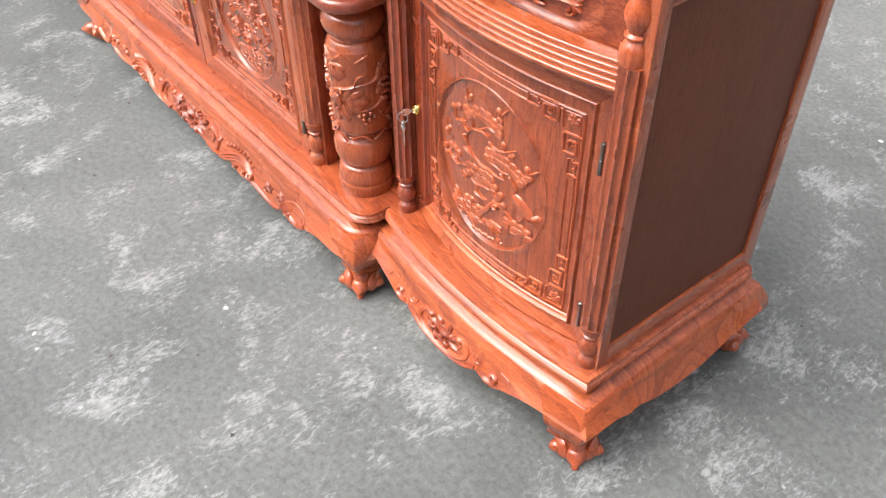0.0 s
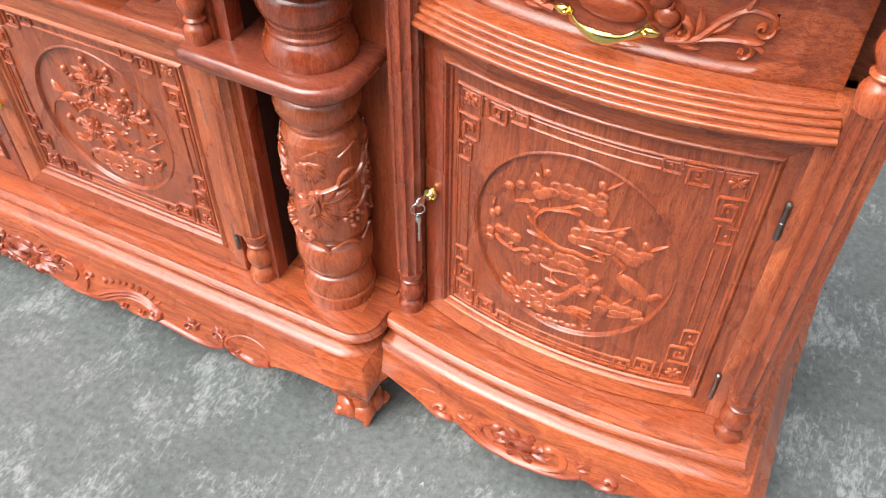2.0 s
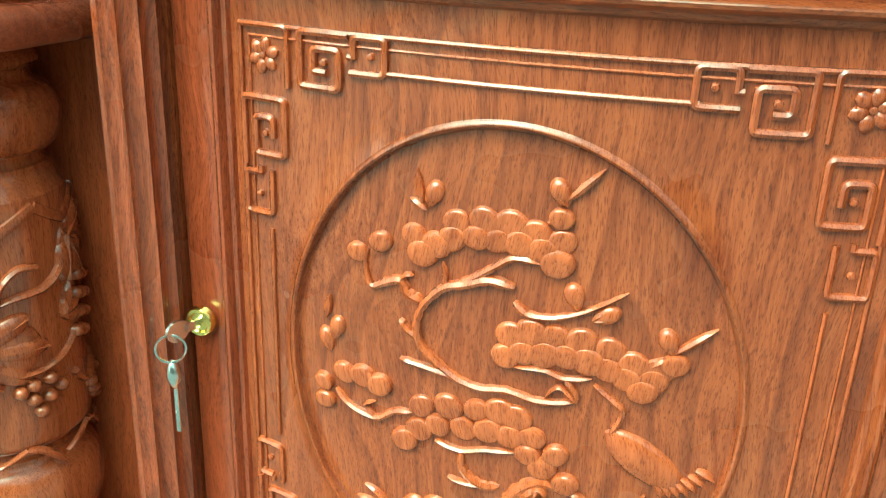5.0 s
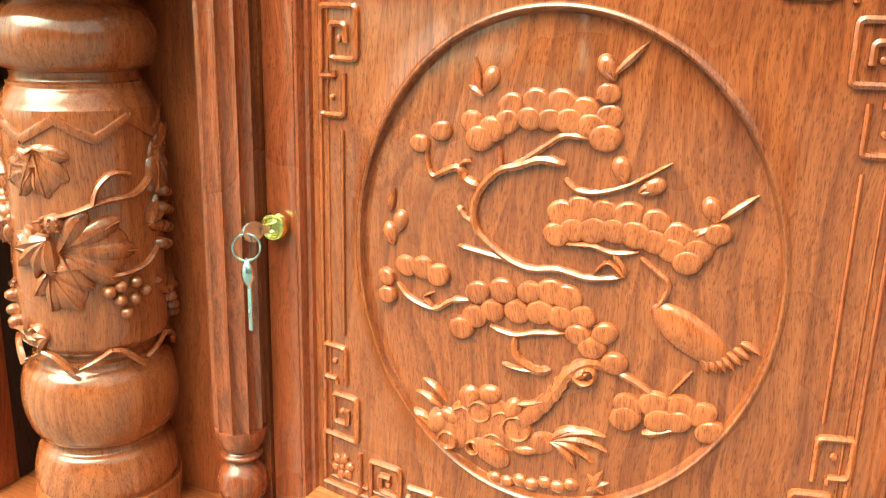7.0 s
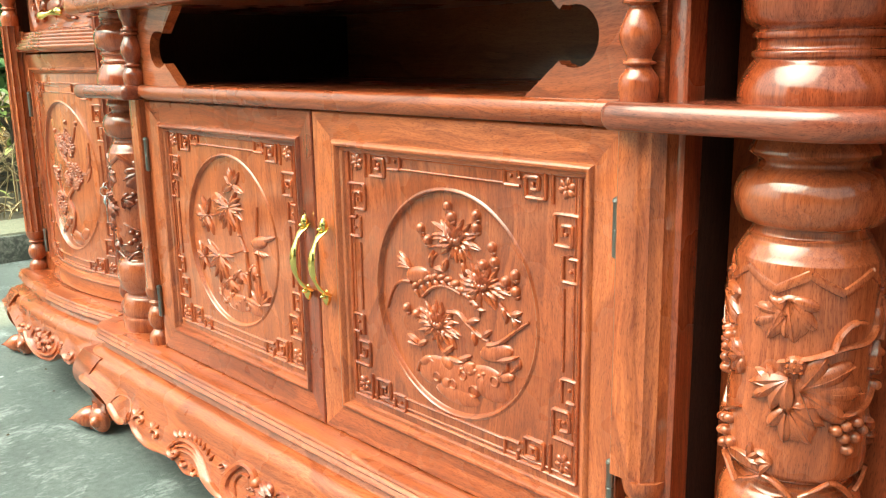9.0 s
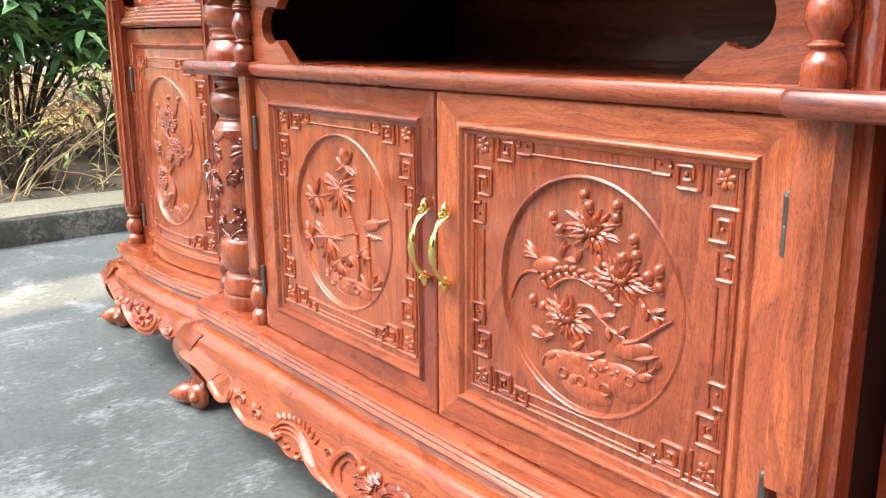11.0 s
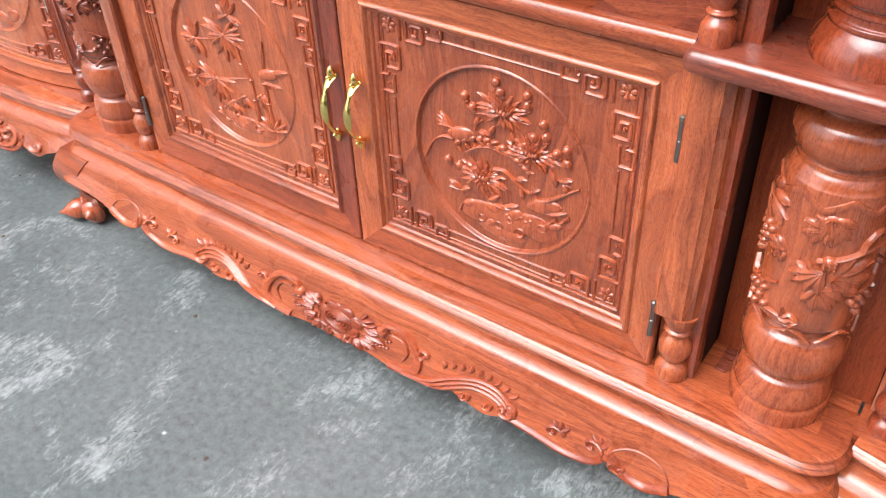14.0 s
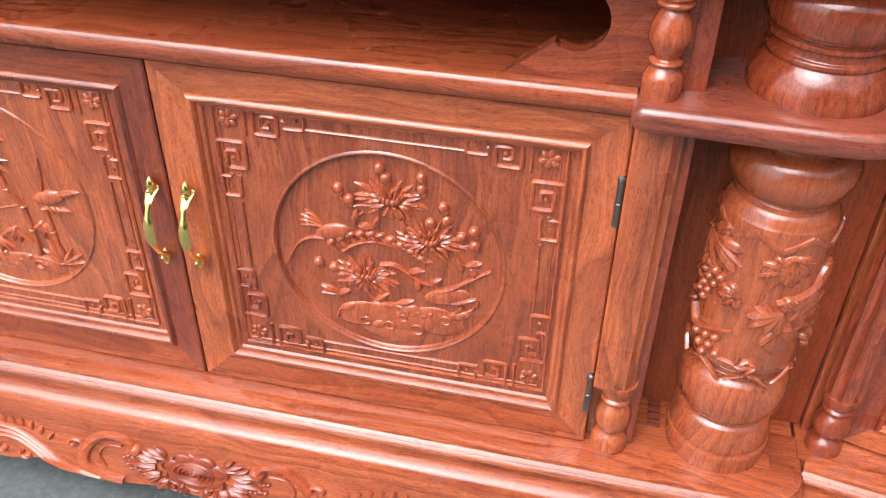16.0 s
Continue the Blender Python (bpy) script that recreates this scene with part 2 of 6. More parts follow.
LEAF_PALE = plain("yellow_green_leaf", [(0.05, (0.13, 0.20, 0.04)), (0.5, (0.30, 0.38, 0.09)), (0.95, (0.55, 0.55, 0.17))], 12, 0.5, True)
BARK = plain("bark", [(0.3, (0.05, 0.036, 0.026)), (0.7, (0.14, 0.10, 0.075))], 40, 0.9)
# for the added walls only, dark so that the varnish mirrors less brightness
RENDERED = plain("unseen_wall_render", [(0.3, (0.085, 0.080, 0.070)), (0.7, (0.14, 0.13, 0.115))], 3, 0.9)


# ---- mesh tools ----
def part(name, bm, mat, parent, label="", sharp=38):
    me = bpy.data.meshes.new(name)
    bmesh.ops.recalc_face_normals(bm, faces=bm.faces)
    bm.to_mesh(me)
    bm.free()
    me.materials.append(mat)
    me.shade_smooth()
    me.set_sharp_from_angle(angle=radians(sharp))
    ob = new(name, me)
    ob.parent = parent
    if label:
        ob["label"] = label
    return ob


def grid(bm, rows, close=False, wrap=False):
    """Skins rows of points with quads. close: each row is a ring; wrap: the last row meets the first."""
    vs = [[bm.verts.new(p) for p in r] for r in rows]
    pairs = list(zip(vs, vs[1:])) + ([(vs[-1], vs[0])] if wrap else [])
    for a, b in pairs:
        n = len(a)
        for i in range(n if close else n - 1):
            j = (i + 1) % n
            bm.faces.new((a[i], a[j], b[j], b[i]))
    return vs


def cap(bm, ring):
    bm.faces.new(ring)


def box(bm, x0, x1, y0, y1, z0, z1, bevel=0.0015, sx=1):
    r = bmesh.ops.create_cube(bm, size=1)["verts"]
    for v in r:
        v.co = Vector((sx * ((x0 + x1) / 2 + v.co.x * (x1 - x0)), (y0 + y1) / 2 + v.co.y * (y1 - y0), (z0 + z1) / 2 + v.co.z * (z1 - z0)))
    if bevel:
        es = {e for v in r for e in v.link_edges}
        bmesh.ops.bevel(bm, geom=list(es), offset=bevel, segments=2, affect="EDGES", profile=0.6)


def smooth_profile(pts, n=4):
    """Catmull-Rom through 2D points."""
    out = []
    for i in range(len(pts) - 1):
        p0, p1, p2, p3 = (pts[max(i - 1, 0)], pts[i], pts[i + 1], pts[min(i + 2, len(pts) - 1)])
        for k in range(n):
            t = k / n
            out.append(tuple(0.5 * (2 * b + (c - a) * t + (2 * a - 5 * b + 4 * c - d) * t * t + (3 * b - a - 3 * c + d) * t ** 3) for a, b, c, d in zip(p0, p1, p2, p3)))
    out.append(tuple(pts[-1]))
    return out


def lathe(bm, prof, cx, cy, sx=1, n=48, flutes=0, depth=0.0, front=False):
    rows = []
    for r, z in prof:
        row = []
        for i in range(n):
            a = 2 * math.pi * i / n
            rr = r - (depth * abs(math.cos(a * flutes / 2)) ** 0.6 if flutes else 0)
            row.append((sx * (cx + rr * math.sin(a)), cy - rr * math.cos(a), z))
        rows.append(row)
    vs = grid(bm, rows, close=True)
    cap(bm, vs[0])
    cap(bm, list(reversed(vs[-1])))


def normals_of(path):
    out = []
    for i, p in enumerate(path):
        a, b = path[max(i - 1, 0)], path[min(i + 1, len(path) - 1)]
        segs = []
        for q, r in ((a, p), (p, b)):
            d = (r[0] - q[0], r[1] - q[1])
            l = math.hypot(*d)
            if l > 1e-9:
                segs.append((d[1] / l, -d[0] / l))
        n = (sum(s[0] for s in segs), sum(s[1] for s in segs))
        l = math.hypot(*n)
        n = (n[0] / l, n[1] / l)
        k = n[0] * segs[0][0] + n[1] * segs[0][1]
        out.append((n[0] / max(k, 0.5), n[1] / max(k, 0.5)))
    return out


def sweep(bm, path, prof, sx=1, solid=True):
    """Runs a profile (outwards, z), or a function of the path's index that gives one, along a plan path."""
    rows = []
    for i, (p, n) in enumerate(zip(path, normals_of(path))):
        pr = prof(i) if callable(prof) else prof
        rows.append([(sx * (p[0] + n[0] * o), p[1] + n[1] * o, z) for o, z in pr])
    vs = grid(bm, rows, close=solid)
    if solid:
        cap(bm, vs[0])
        cap(bm, list(reversed(vs[-1])))


def arc(cx, cy, r, a0, a1, n):
    return [(cx + r * math.cos(radians(a0 + (a1 - a0) * i / n)), cy + r * math.sin(radians(a0 + (a1 - a0) * i / n))) for i in range(n + 1)]


def line(a, b, n):
    return [(a[0] + (b[0] - a[0]) * i / n, a[1] + (b[1] - a[1]) * i / n) for i in range(n + 1)]


# relief carving: a map m(u, v, w) lays the plane of the drawing on the carved surface
def ribbon(bm, m, pts, width, high, base=-0.0008):
    """A half-round ridge along a line; width is one number or one for each point."""
    n = len(pts)
    ws = [width] * n if isinstance(width, (int, float)) else width
    hs = [high] * n if isinstance(high, (int, float)) else high
    rows = []
    for (u, v), nn, w, h in zip(pts, normals_of(pts), ws, hs):
        rows.append([m(u + nn[0] * w * a, v + nn[1] * w * a, base + (h - base) * b) for a, b in ((-0.5, 0), (-0.38, 0.72), (0, 1), (0.38, 0.72), (0.5, 0))])
    vs = grid(bm, rows)
    for r in (vs[0], vs[-1]):
        bm.faces.new(r)


def curve_pts(ctrl, n=6):
    return smooth_profile(ctrl, n)


def stroke(bm, m, ctrl, w0, w1, high, n=6):
    p = curve_pts(ctrl, n)
    k = len(p) - 1
    ribbon(bm, m, p, [w0 + (w1 - w0) * i / k for i in range(k + 1)], [high * (1 - 0.4 * i / k) for i in range(k + 1)])


def leaf(bm, m, u, v, ang, long, wide, high, bend=0.0, n=6):
    p, w = [], []
    for i in range(n + 1):
        t = i / n
        a = radians(ang) + bend * t
        p.append((u + long * t * math.cos(a), v + long * t * math.sin(a)))
        w.append(wide * (math.sin(math.pi * min(1, t * 0.93 + 0.07)) ** 0.8) + 0.0004)
    ribbon(bm, m, p, w, [high * (0.35 + 0.65 * math.sin(math.pi * (0.15 + 0.75 * i / n))) for i in range(n + 1)])


def dome(bm, m, u, v, ru, rv, high, ang=0.0, seg=12, rings=4):
    ca, sa = math.cos(radians(ang)), math.sin(radians(ang))
    rows = []
    for k in range(rings):
        e = math.pi / 2 * k / rings
        rows.append([m(u + math.cos(e) * (ru * math.cos(t) * ca - rv * math.sin(t) * sa), v + math.cos(e) * (ru * math.cos(t) * sa + rv * math.sin(t) * ca), -0.0008 + (high + 0.0008) * math.sin(e) ** 0.8)
                     for t in (2 * math.pi * j / seg for j in range(seg))])
    vs = grid(bm, rows, close=True)
    top = bm.verts.new(m(u, v, high))
    for j in range(seg):
        bm.faces.new((vs[-1][j], vs[-1][(j + 1) % seg], top))


def scroll(bm, m, u, v, r, turns, start, hand, width, high, n=26):
    """A spiral that runs inwards to a boss at (u, v)."""
    pts, ws = [], []
    for i in range(n + 1):
        t = i / n
        rr = r * (1 - 0.82 * t)
        a = radians(start) + hand * 2 * math.pi * turns * t
        pts.append((u + rr * math.cos(a), v + rr * math.sin(a)))
        ws.append(width * (1 - 0.45 * t))
    ribbon(bm, m, pts, ws, high)
    dome(bm, m, u, v, r * 0.22, r * 0.22, high * 1.2, seg=8, rings=3)


def blossom(bm, m, u, v, r, petals=5, high=0.004):
    for i in range(petals):
        a = 2 * math.pi * i / petals + 0.3
        dome(bm, m, u + r * 0.55 * math.cos(a), v + r * 0.55 * math.sin(a), r * 0.46, r * 0.36, high, math.degrees(a), 8, 3)
    dome(bm, m, u, v, r * 0.24, r * 0.24, high * 1.15, seg=8, rings=2)


def chrysanthemum(bm, m, u, v, r, rng, high=0.0055):
    """A spread flower seen half from the side: thick round-tipped fingers about a cup of upright petals."""
    for ring, (count, rad) in enumerate(((15, 1.0), (12, 0.80), (9, 0.60))):
        for i in range(count):
            a = 2 * math.pi * (i + 0.5 * ring) / count + rng.uniform(-0.12, 0.12)
            far = rad * rng.uniform(0.80, 1.12)
            pu, pv = 0.40 * r * rad * math.cos(a), 0.26 * r * rad * math.sin(a) - 0.06 * r
            q = math.degrees(math.atan2(0.62 * math.sin(a), math.cos(a)))
            long = r * 0.60 * far * (0.70 + 0.30 * abs(math.cos(a)))
            leaf(bm, m, u + pu, v + pv, q, long, r * 0.155, high * (0.60 + 0.14 * ring), rng.uniform(-0.3, 0.3), 5)
    for i in range(7):
        a = math.pi * (0.08 + 0.84 * i / 6)
        leaf(bm, m, u + 0.22 * r * math.cos(a), v - 0.06 * r, 90 - 34 * math.cos(a), r * 0.34, r * 0.13, high * 1.06, 0.0, 5)
    for i in range(6):
        a = math.pi * (1.05 + 0.9 * i / 5)
        dome(bm, m, u + 0.22 * r * math.cos(a), v + 0.02 * r + 0.13 * r * math.sin(a), r * 0.095, r * 0.13, high * 1.10, 0, 8, 3)


def rose(bm, m, u, v, r, high=0.008):
    """A full round rose: overlapping outer petals with rolled rims, and rings closing on the heart."""
    dome(bm, m, u, v, r * 0.80, r * 0.66, high * 0.62, seg=20, rings=5)
    for i in range(7):
        a = 2 * math.pi * (i + 0.3) / 7
        pu, pv = u + r * 0.70 * math.cos(a), v + r * 0.58 * math.sin(a)
        dome(bm, m, pu, pv, r * 0.40, r * 0.30, high * (0.50 + 0.06 * (i % 2)), math.degrees(a) + 90, 12, 4)
        rim = [(pu + r * 0.36 * math.cos(a + q) * 0.95, pv + r * 0.30 * math.sin(a + q)) for q in (-1.1, -0.6, -0.2, 0.2, 0.6, 1.1)]
        ribbon(bm, m, rim, [r * k for k in (0.05, 0.09, 0.11, 0.11, 0.09, 0.05)], high * 0.55)
    for k, (rad, top) in enumerate(((0.58, 0.78), (0.45, 0.90), (0.32, 0.99), (0.20, 1.05))):
        for i in range(3):
            a0 = 2 * math.pi * i / 3 + 0.8 * k
            ring = [(u + r * rad * (1 + 0.08 * math.sin(q * 1.5)) * math.cos(a0 + q), v + r * rad * 0.85 * math.sin(a0 + q)) for q in (j * 0.26 for j in range(9))]
            ribbon(bm, m, ring, r * 0.13, high * top)
    dome(bm, m, u, v, r * 0.11, r * 0.10, high * 1.06, seg=8, rings=3)


# ---- the yard ----
bm = bmesh.new()
grid(bm, [[(x, y, 0) for x in (-260, 260)] for y in (-260, 260)])
tagged(part("ground", bm, CONCRETE, None), "grey trowelled concrete yard with pale worn patches", "ground", kind="structure")

bm = bmesh.new()
rows = []
for k in range(61):
    y = -9 + 18 * k / 60
    j = lambda s: 0.006 * noise.noise((y * 1.7, s, 0))
    rows.append([(-2.285 + j(1), y, 0.0), (-2.285 + j(2), y, 0.072 + j(3)), (-2.291 + j(2), y, 0.087 + j(3)), (-2.306, y, 0.093 + j(4)), (-2.44, y, 0.094 + j(5)), (-2.59 + j(6), y, 0.090 + j(6)), (-2.605 + j(6), y, 0.075), (-2.605, y, 0.0)])
grid(bm, rows)
tagged(part("kerb", bm, KERBSTONE, None), "low weathered concrete kerb along the planting bed", "kerb", kind="structure")
bm = bmesh.new()
rows = []
for k in range(121):
    y = -9 + 18 * k / 120
    j = lambda s: 0.009 * noise.noise((y * 2.3, s, 4))
    rows.append([(-2.294 + j(2), y, 0.084), (-2.300 + j(2), y, 0.097 + 0.3 * j(3)), (-2.44, y, 0.101 + 0.3 * j(4)), (-2.585 + j(5), y, 0.098 + 0.3 * j(5)), (-2.592 + j(5), y, 0.084)])
grid(bm, rows)
part("mortar_top", bm, MORTAR, bpy.data.objects["kerb"], "pale sandy mortar on the kerb's top")

bm = bmesh.new()
rows = []
for k in range(90):
    x = -2.60 - 12 * (k / 89) ** 1.6
    rows.append([(x, y, 0.062 + 0.10 * min(1, (-2.60 - x) / 1.2) + 0.05 * noise.noise((x * 2.2, y * 2.2, 3)) * min(1, (-2.60 - x) * 5) + 0.02 * noise.noise((x * 9, y * 9, 5)) * min(1, (-2.60 - x) * 5)) for y in [-10 + 0.16 * i for i in range(126)]])
grid(bm, rows)
tagged(part("soil_bed", bm, SOIL, None), "dark planting soil behind the kerb", "soil", kind="structure")


def bed_height(x, y):
    return 0.062 + 0.10 * min(1, (-2.60 - x) / 1.2) + 0.05 * noise.noise((x * 2.2, y * 2.2, 3)) * min(1, (-2.60 - x) * 5)


def blade(bm, p, d, up, long, wide, fold=0.25, droop=0.3):
    """One leaf: a folded, drooping lance of eight triangles."""
    d = d.normalized()
    s = d.cross(up)
    s = s.normalized() if s.length > 1e-4 else Vector((1, 0, 0))
    n = s.cross(d).normalized()
    mid, left, right = [], [], []
    for t, w in ((0, 0.08), (0.33, 0.9), (0.68, 0.75), (1, 0.02)):
        c = p + d * long * t - Vector((0, 0, 1)) * droop * long * t * t
        mid.append(bm.verts.new(c))
        left.append(bm.verts.new(c + s * wide * w * 0.5 + n * fold * wide * w * 0.5))
        right.append(bm.verts.new(c - s * wide * w * 0.5 + n * fold * wide * w * 0.5))
    for i in range(3):
        bm.faces.new((left[i], mid[i], mid[i + 1], left[i + 1]))
        bm.faces.new((mid[i], right[i], right[i + 1], mid[i + 1]))


def limb(bm, pts, r0, r1, n=6):
    rows = []
    k = len(pts) - 1
    for i, p in enumerate(pts):
        d = (Vector(pts[min(i + 1, k)]) - Vector(pts[max(i - 1, 0)])).normalized()
        a = d.orthogonal().normalized()
        b = d.cross(a)
        r = r0 + (r1 - r0) * i / k
        rows.append([Vector(p) + (a * math.cos(t) + b * math.sin(t)) * r for t in (2 * math.pi * j / n for j in range(n))])
    vs = grid(bm, rows, close=True)
    cap(bm, vs[0])
    cap(bm, vs[-1])


rng = random.Random(3)
bm = bmesh.new()
for _ in range(150):
    x, y = rng.uniform(-2.2, 1.8), rng.uniform(-1.3, 0.9)
    if rng.random() < 0.5:
        x = rng.uniform(-2.25, -0.9)
    r = rng.uniform(0.0012, 0.0045)
    ring = [(x + r * rng.uniform(0.6, 1.4) * math.cos(q), y + r * rng.uniform(0.6, 1.4) * math.sin(q), 0.0003) for q in (k * math.pi / 3 for k in range(6))]
    vs = [bm.verts.new(p) for p in ring]
    top = bm.verts.new((x, y, r * rng.uniform(0.5, 1.0)))
    for k in range(6):
        bm.faces.new((vs[k], vs[(k + 1) % 6], top))
tagged(part("floor_debris", bm, BARK, None), "small dark crumbs of soil and bark on the concrete", "debris", kind="stuff")

rng = random.Random(5)
bm = bmesh.new()
for _ in range(2200):
    x = -2.60 - 3.6 * rng.random() ** 1.3
    y = rng.uniform(-2.5, 4.5)
    a = rng.uniform(0, 2 * math.pi)
    blade(bm, Vector((x, y, bed_height(x, y) + rng.uniform(0.004, 0.05))), Vector((math.cos(a), math.sin(a), rng.uniform(-0.1, 0.5))), Vector((rng.uniform(-0.6, 0.6), rng.uniform(-0.6, 0.6), 1)), rng.uniform(0.025, 0.07), rng.uniform(0.010, 0.025), 0.5, 0.2)
tagged(part("leaf_litter", bm, LITTER, None), "dry fallen leaves scattered over the planting bed", "leaf litter", kind="stuff")

bm = bmesh.new()
for _ in range(1500):
    x = -2.68 - 2.6 * rng.random()
    y = rng.uniform(-1.5, 3.8)
    p = Vector((x, y, bed_height(x, y)))
    d = Vector((rng.uniform(-0.8, 0.8), rng.uniform(-0.8, 0.8), rng.uniform(0.15, 1.1))).normalized()
    pts = [p - Vector((0, 0, 0.02))]
    for i in range(5):
        d = (d + Vector((rng.uniform(-0.25, 0.25), rng.uniform(-0.25, 0.25), rng.uniform(-0.3, 0.1)))).normalized()
        pts.append(pts[-1] + d * rng.uniform(0.05, 0.13))
    limb(bm, pts, rng.uniform(0.002, 0.006), 0.0012, 5)
tagged(part("dry_twigs", bm, TWIG, None), "thin dry brown twigs and stalks in the planting bed", "twigs", kind="stuff")


def shrub(x, y, spread, tall, count, seed, mat, label, low=0.25, long=0.15):
    r = random.Random(seed)
    thing = new("shrub")
    thing.location = (x, y, bed_height(x, y))
    tagged(thing, label, "shrub", "shrubs behind the kerb")
    stems, crown = bmesh.new(), bmesh.new()
    per = max(3, count // 26)
    for _ in range(26):
        a = r.uniform(0, 2 * math.pi)
        lean = r.uniform(0.1, 1.0)
        tip = Vector((math.cos(a) * spread * lean, math.sin(a) * spread * lean, tall * r.uniform(0.55, 1.0) * (1.05 - 0.3 * lean)))
        pts = [Vector((math.cos(a) * 0.06, math.sin(a) * 0.06, -0.03)) * (1 - t) + tip * t + Vector((0, 0, 0.18 * tall * math.sin(math.pi * t))) + Vector((r.uniform(-0.04, 0.04), r.uniform(-0.04, 0.04), 0)) * t for t in (0, 0.2, 0.4, 0.6, 0.8, 1.0)]
        limb(stems, pts, 0.013, 0.003, 6)
        for _ in range(per):
            t = low + (1 - low) * r.random() ** 0.7
            k = min(4, int(t * 5))
            p = pts[k].lerp(pts[k + 1], t * 5 - k) + Vector((r.gauss(0, 0.09), r.gauss(0, 0.09), r.gauss(0, 0.07)))
            b = r.uniform(0, 2 * math.pi)
            blade(crown, p, Vector((math.cos(b), math.sin(b), r.uniform(-0.45, 0.45))), Vector((r.uniform(-0.4, 0.4), r.uniform(-0.4, 0.4), 1)), long * r.uniform(0.6, 1.25), long * r.uniform(0.2, 0.34), 0.3, r.uniform(0.1, 0.6))
    part("trunk", stems, BARK, thing)
    part("crown", crown, mat, thing)


GREEN = "dense green shrub with long pointed leaves in the bed"
shrub(-3.85, 0.40, 0.70, 1.15, 2600, 11, LEAF, GREEN, 0.30)
shrub(-4.05, 1.35, 0.80, 1.25, 2800, 12, LEAF, GREEN, 0.28)
shrub(-4.9, 0.3, 0.9, 1.7, 2000, 13, LEAF, GREEN, 0.15)
shrub(-5.1, 1.7, 0.9, 1.8, 2000, 17, LEAF, GREEN, 0.15)
shrub(-5.0, 3.0, 1.0, 2.0, 1200, 14, LEAF, GREEN, 0.2)
shrub(-3.35, -0.15, 0.35, 0.5, 130, 15, LEAF_PALE, "low yellow-green shrub at the edge of the bed", 0.2, 0.09)
shrub(-3.25, 0.75, 0.32, 0.55, 120, 16, LEAF_PALE, "low yellow-green shrub at the edge of the bed", 0.2, 0.09)
for i, (x, y, r, h) in enumerate(((-3.0, 0.25, 0.25, 0.30), (-3.15, 1.35, 0.35, 0.60), (-2.95, 1.9, 0.28, 0.40), (-3.4, 2.1, 0.40, 0.75), (-2.9, -0.6, 0.25, 0.35))):
    shrub(x, y, r, h, 90, 60 + i, LEAF_PALE, "low yellow-green shrub at the edge of the bed", 0.15, 0.07)
for i, (x, y) in enumerate(((-6.4, -1.2), (-6.6, 0.7), (-6.4, 2.6), (-6.8, 4.4))):
    shrub(x, y, 1.3, 3.2, 1500, 30 + i, LEAF, "tall dark green shrub at the back of the bed", 0.05, 0.24)

# plain walls added out of view: they close the yard, block the low sun and darken reflections
bm = bmesh.new()
box(bm, -0.88, 9, -9.0, -8.7, 0, 5.3, 0.01)
tagged(part("unseen_wall_front", bm, RENDERED, None), "added unseen dark wall that keeps the low sun off the stand", "wall", kind="structure")
# second sun blocker; the gap beside it lets one strip through
bm = bmesh.new()
box(bm, -3.0, -1.15, -9.0, -8.7, 0, 5.3, 0.01)
tagged(part("unseen_wall_front", bm, RENDERED, None), "added unseen dark wall on the other side of the sun's gap", "wall", kind="structure")
bm = bmesh.new()
box(bm, 8.7, 9.0, -8.7, 9, 0, 3.6, 0.01)
tagged(part("unseen_wall_end", bm, RENDERED, None), "added unseen plain wall closing the yard's end", "wall", kind="structure")
bm = bmesh.new()
box(bm, -12, 8.7, 8.0, 8.3, 0, 4.0, 0.01)
tagged(part("unseen_wall_back", bm, RENDERED, None), "added unseen plain wall closing the yard behind", "wall", kind="structure")

# ---- the television stand ----
stand = new("tv_stand")
tagged(stand, "long carved glossy red rosewood television stand on claw feet", "tv stand")

LEDGE = 0.205
SIDE_MID = 0.962


def flat_map(y0, sx=1):
    return lambda u, v, w: (sx * u, y0 - w, v)


def bow_map(c, sag, half, sx=1, mid=SIDE_MID):
    return lambda u, v, w: (sx * u, c + sag * ((u - mid) / half) ** 2 - w, v)


def column_map(cx, cy, r, sx=1):
    return lambda u, v, w: (sx * (cx + (r + w) * math.sin(u / r)), cy - (r + w) * math.cos(u / r), v)


# plan of the plinth
CENTRE = ([(-0.697, 0.06), (-0.697, 0.02)] + [(-x, y) for x, y in reversed(arc(0.652, 0.005, 0.045, -90, 0, 10))] + line((-0.652, -0.040), (0.652, -0.040), 216)[1:-1] + arc(0.652, 0.005, 0.045, -90, 0, 10) + [(0.697, 0.02), (0.697, 0.06)])
CENTRE_LOW = [(-0.680, 0.06), (-0.680, 0.02)] + [(-x, y) for x, y in reversed(arc(0.645, -0.005, 0.035, -90, 0, 10))] + line((-0.645, -0.040), (0.645, -0.040), 216)[1:-1] + arc(0.645, -0.005, 0.035, -90, 0, 10) + [(0.680, 0.02), (0.680, 0.06)]
BOW = [(x, -0.010 + 0.027 * ((x - 0.972) / 0.272) ** 2) for x in (0.700 + 0.505 * i / 90 for i in range(91))] + [(1.245, 0.017)]
SIDE = BOW + line((1.245, 0.058), (1.245, 0.438), 36)

MOULD = [(-0.035, LEDGE - 0.018), (-0.035, LEDGE), (-0.006, LEDGE), (-0.001, 0.2035), (0.0005, 0.2005), (-0.0015, 0.1985), (0.001, 0.1970), (0.0035, 0.1945), (0.0015, 0.1915), (0.0035, 0.1900), (0.0055, 0.1870), (0.0035, 0.1835), (-0.004, 0.1815), (-0.006, 0.1750), (-0.03, 0.1750)]


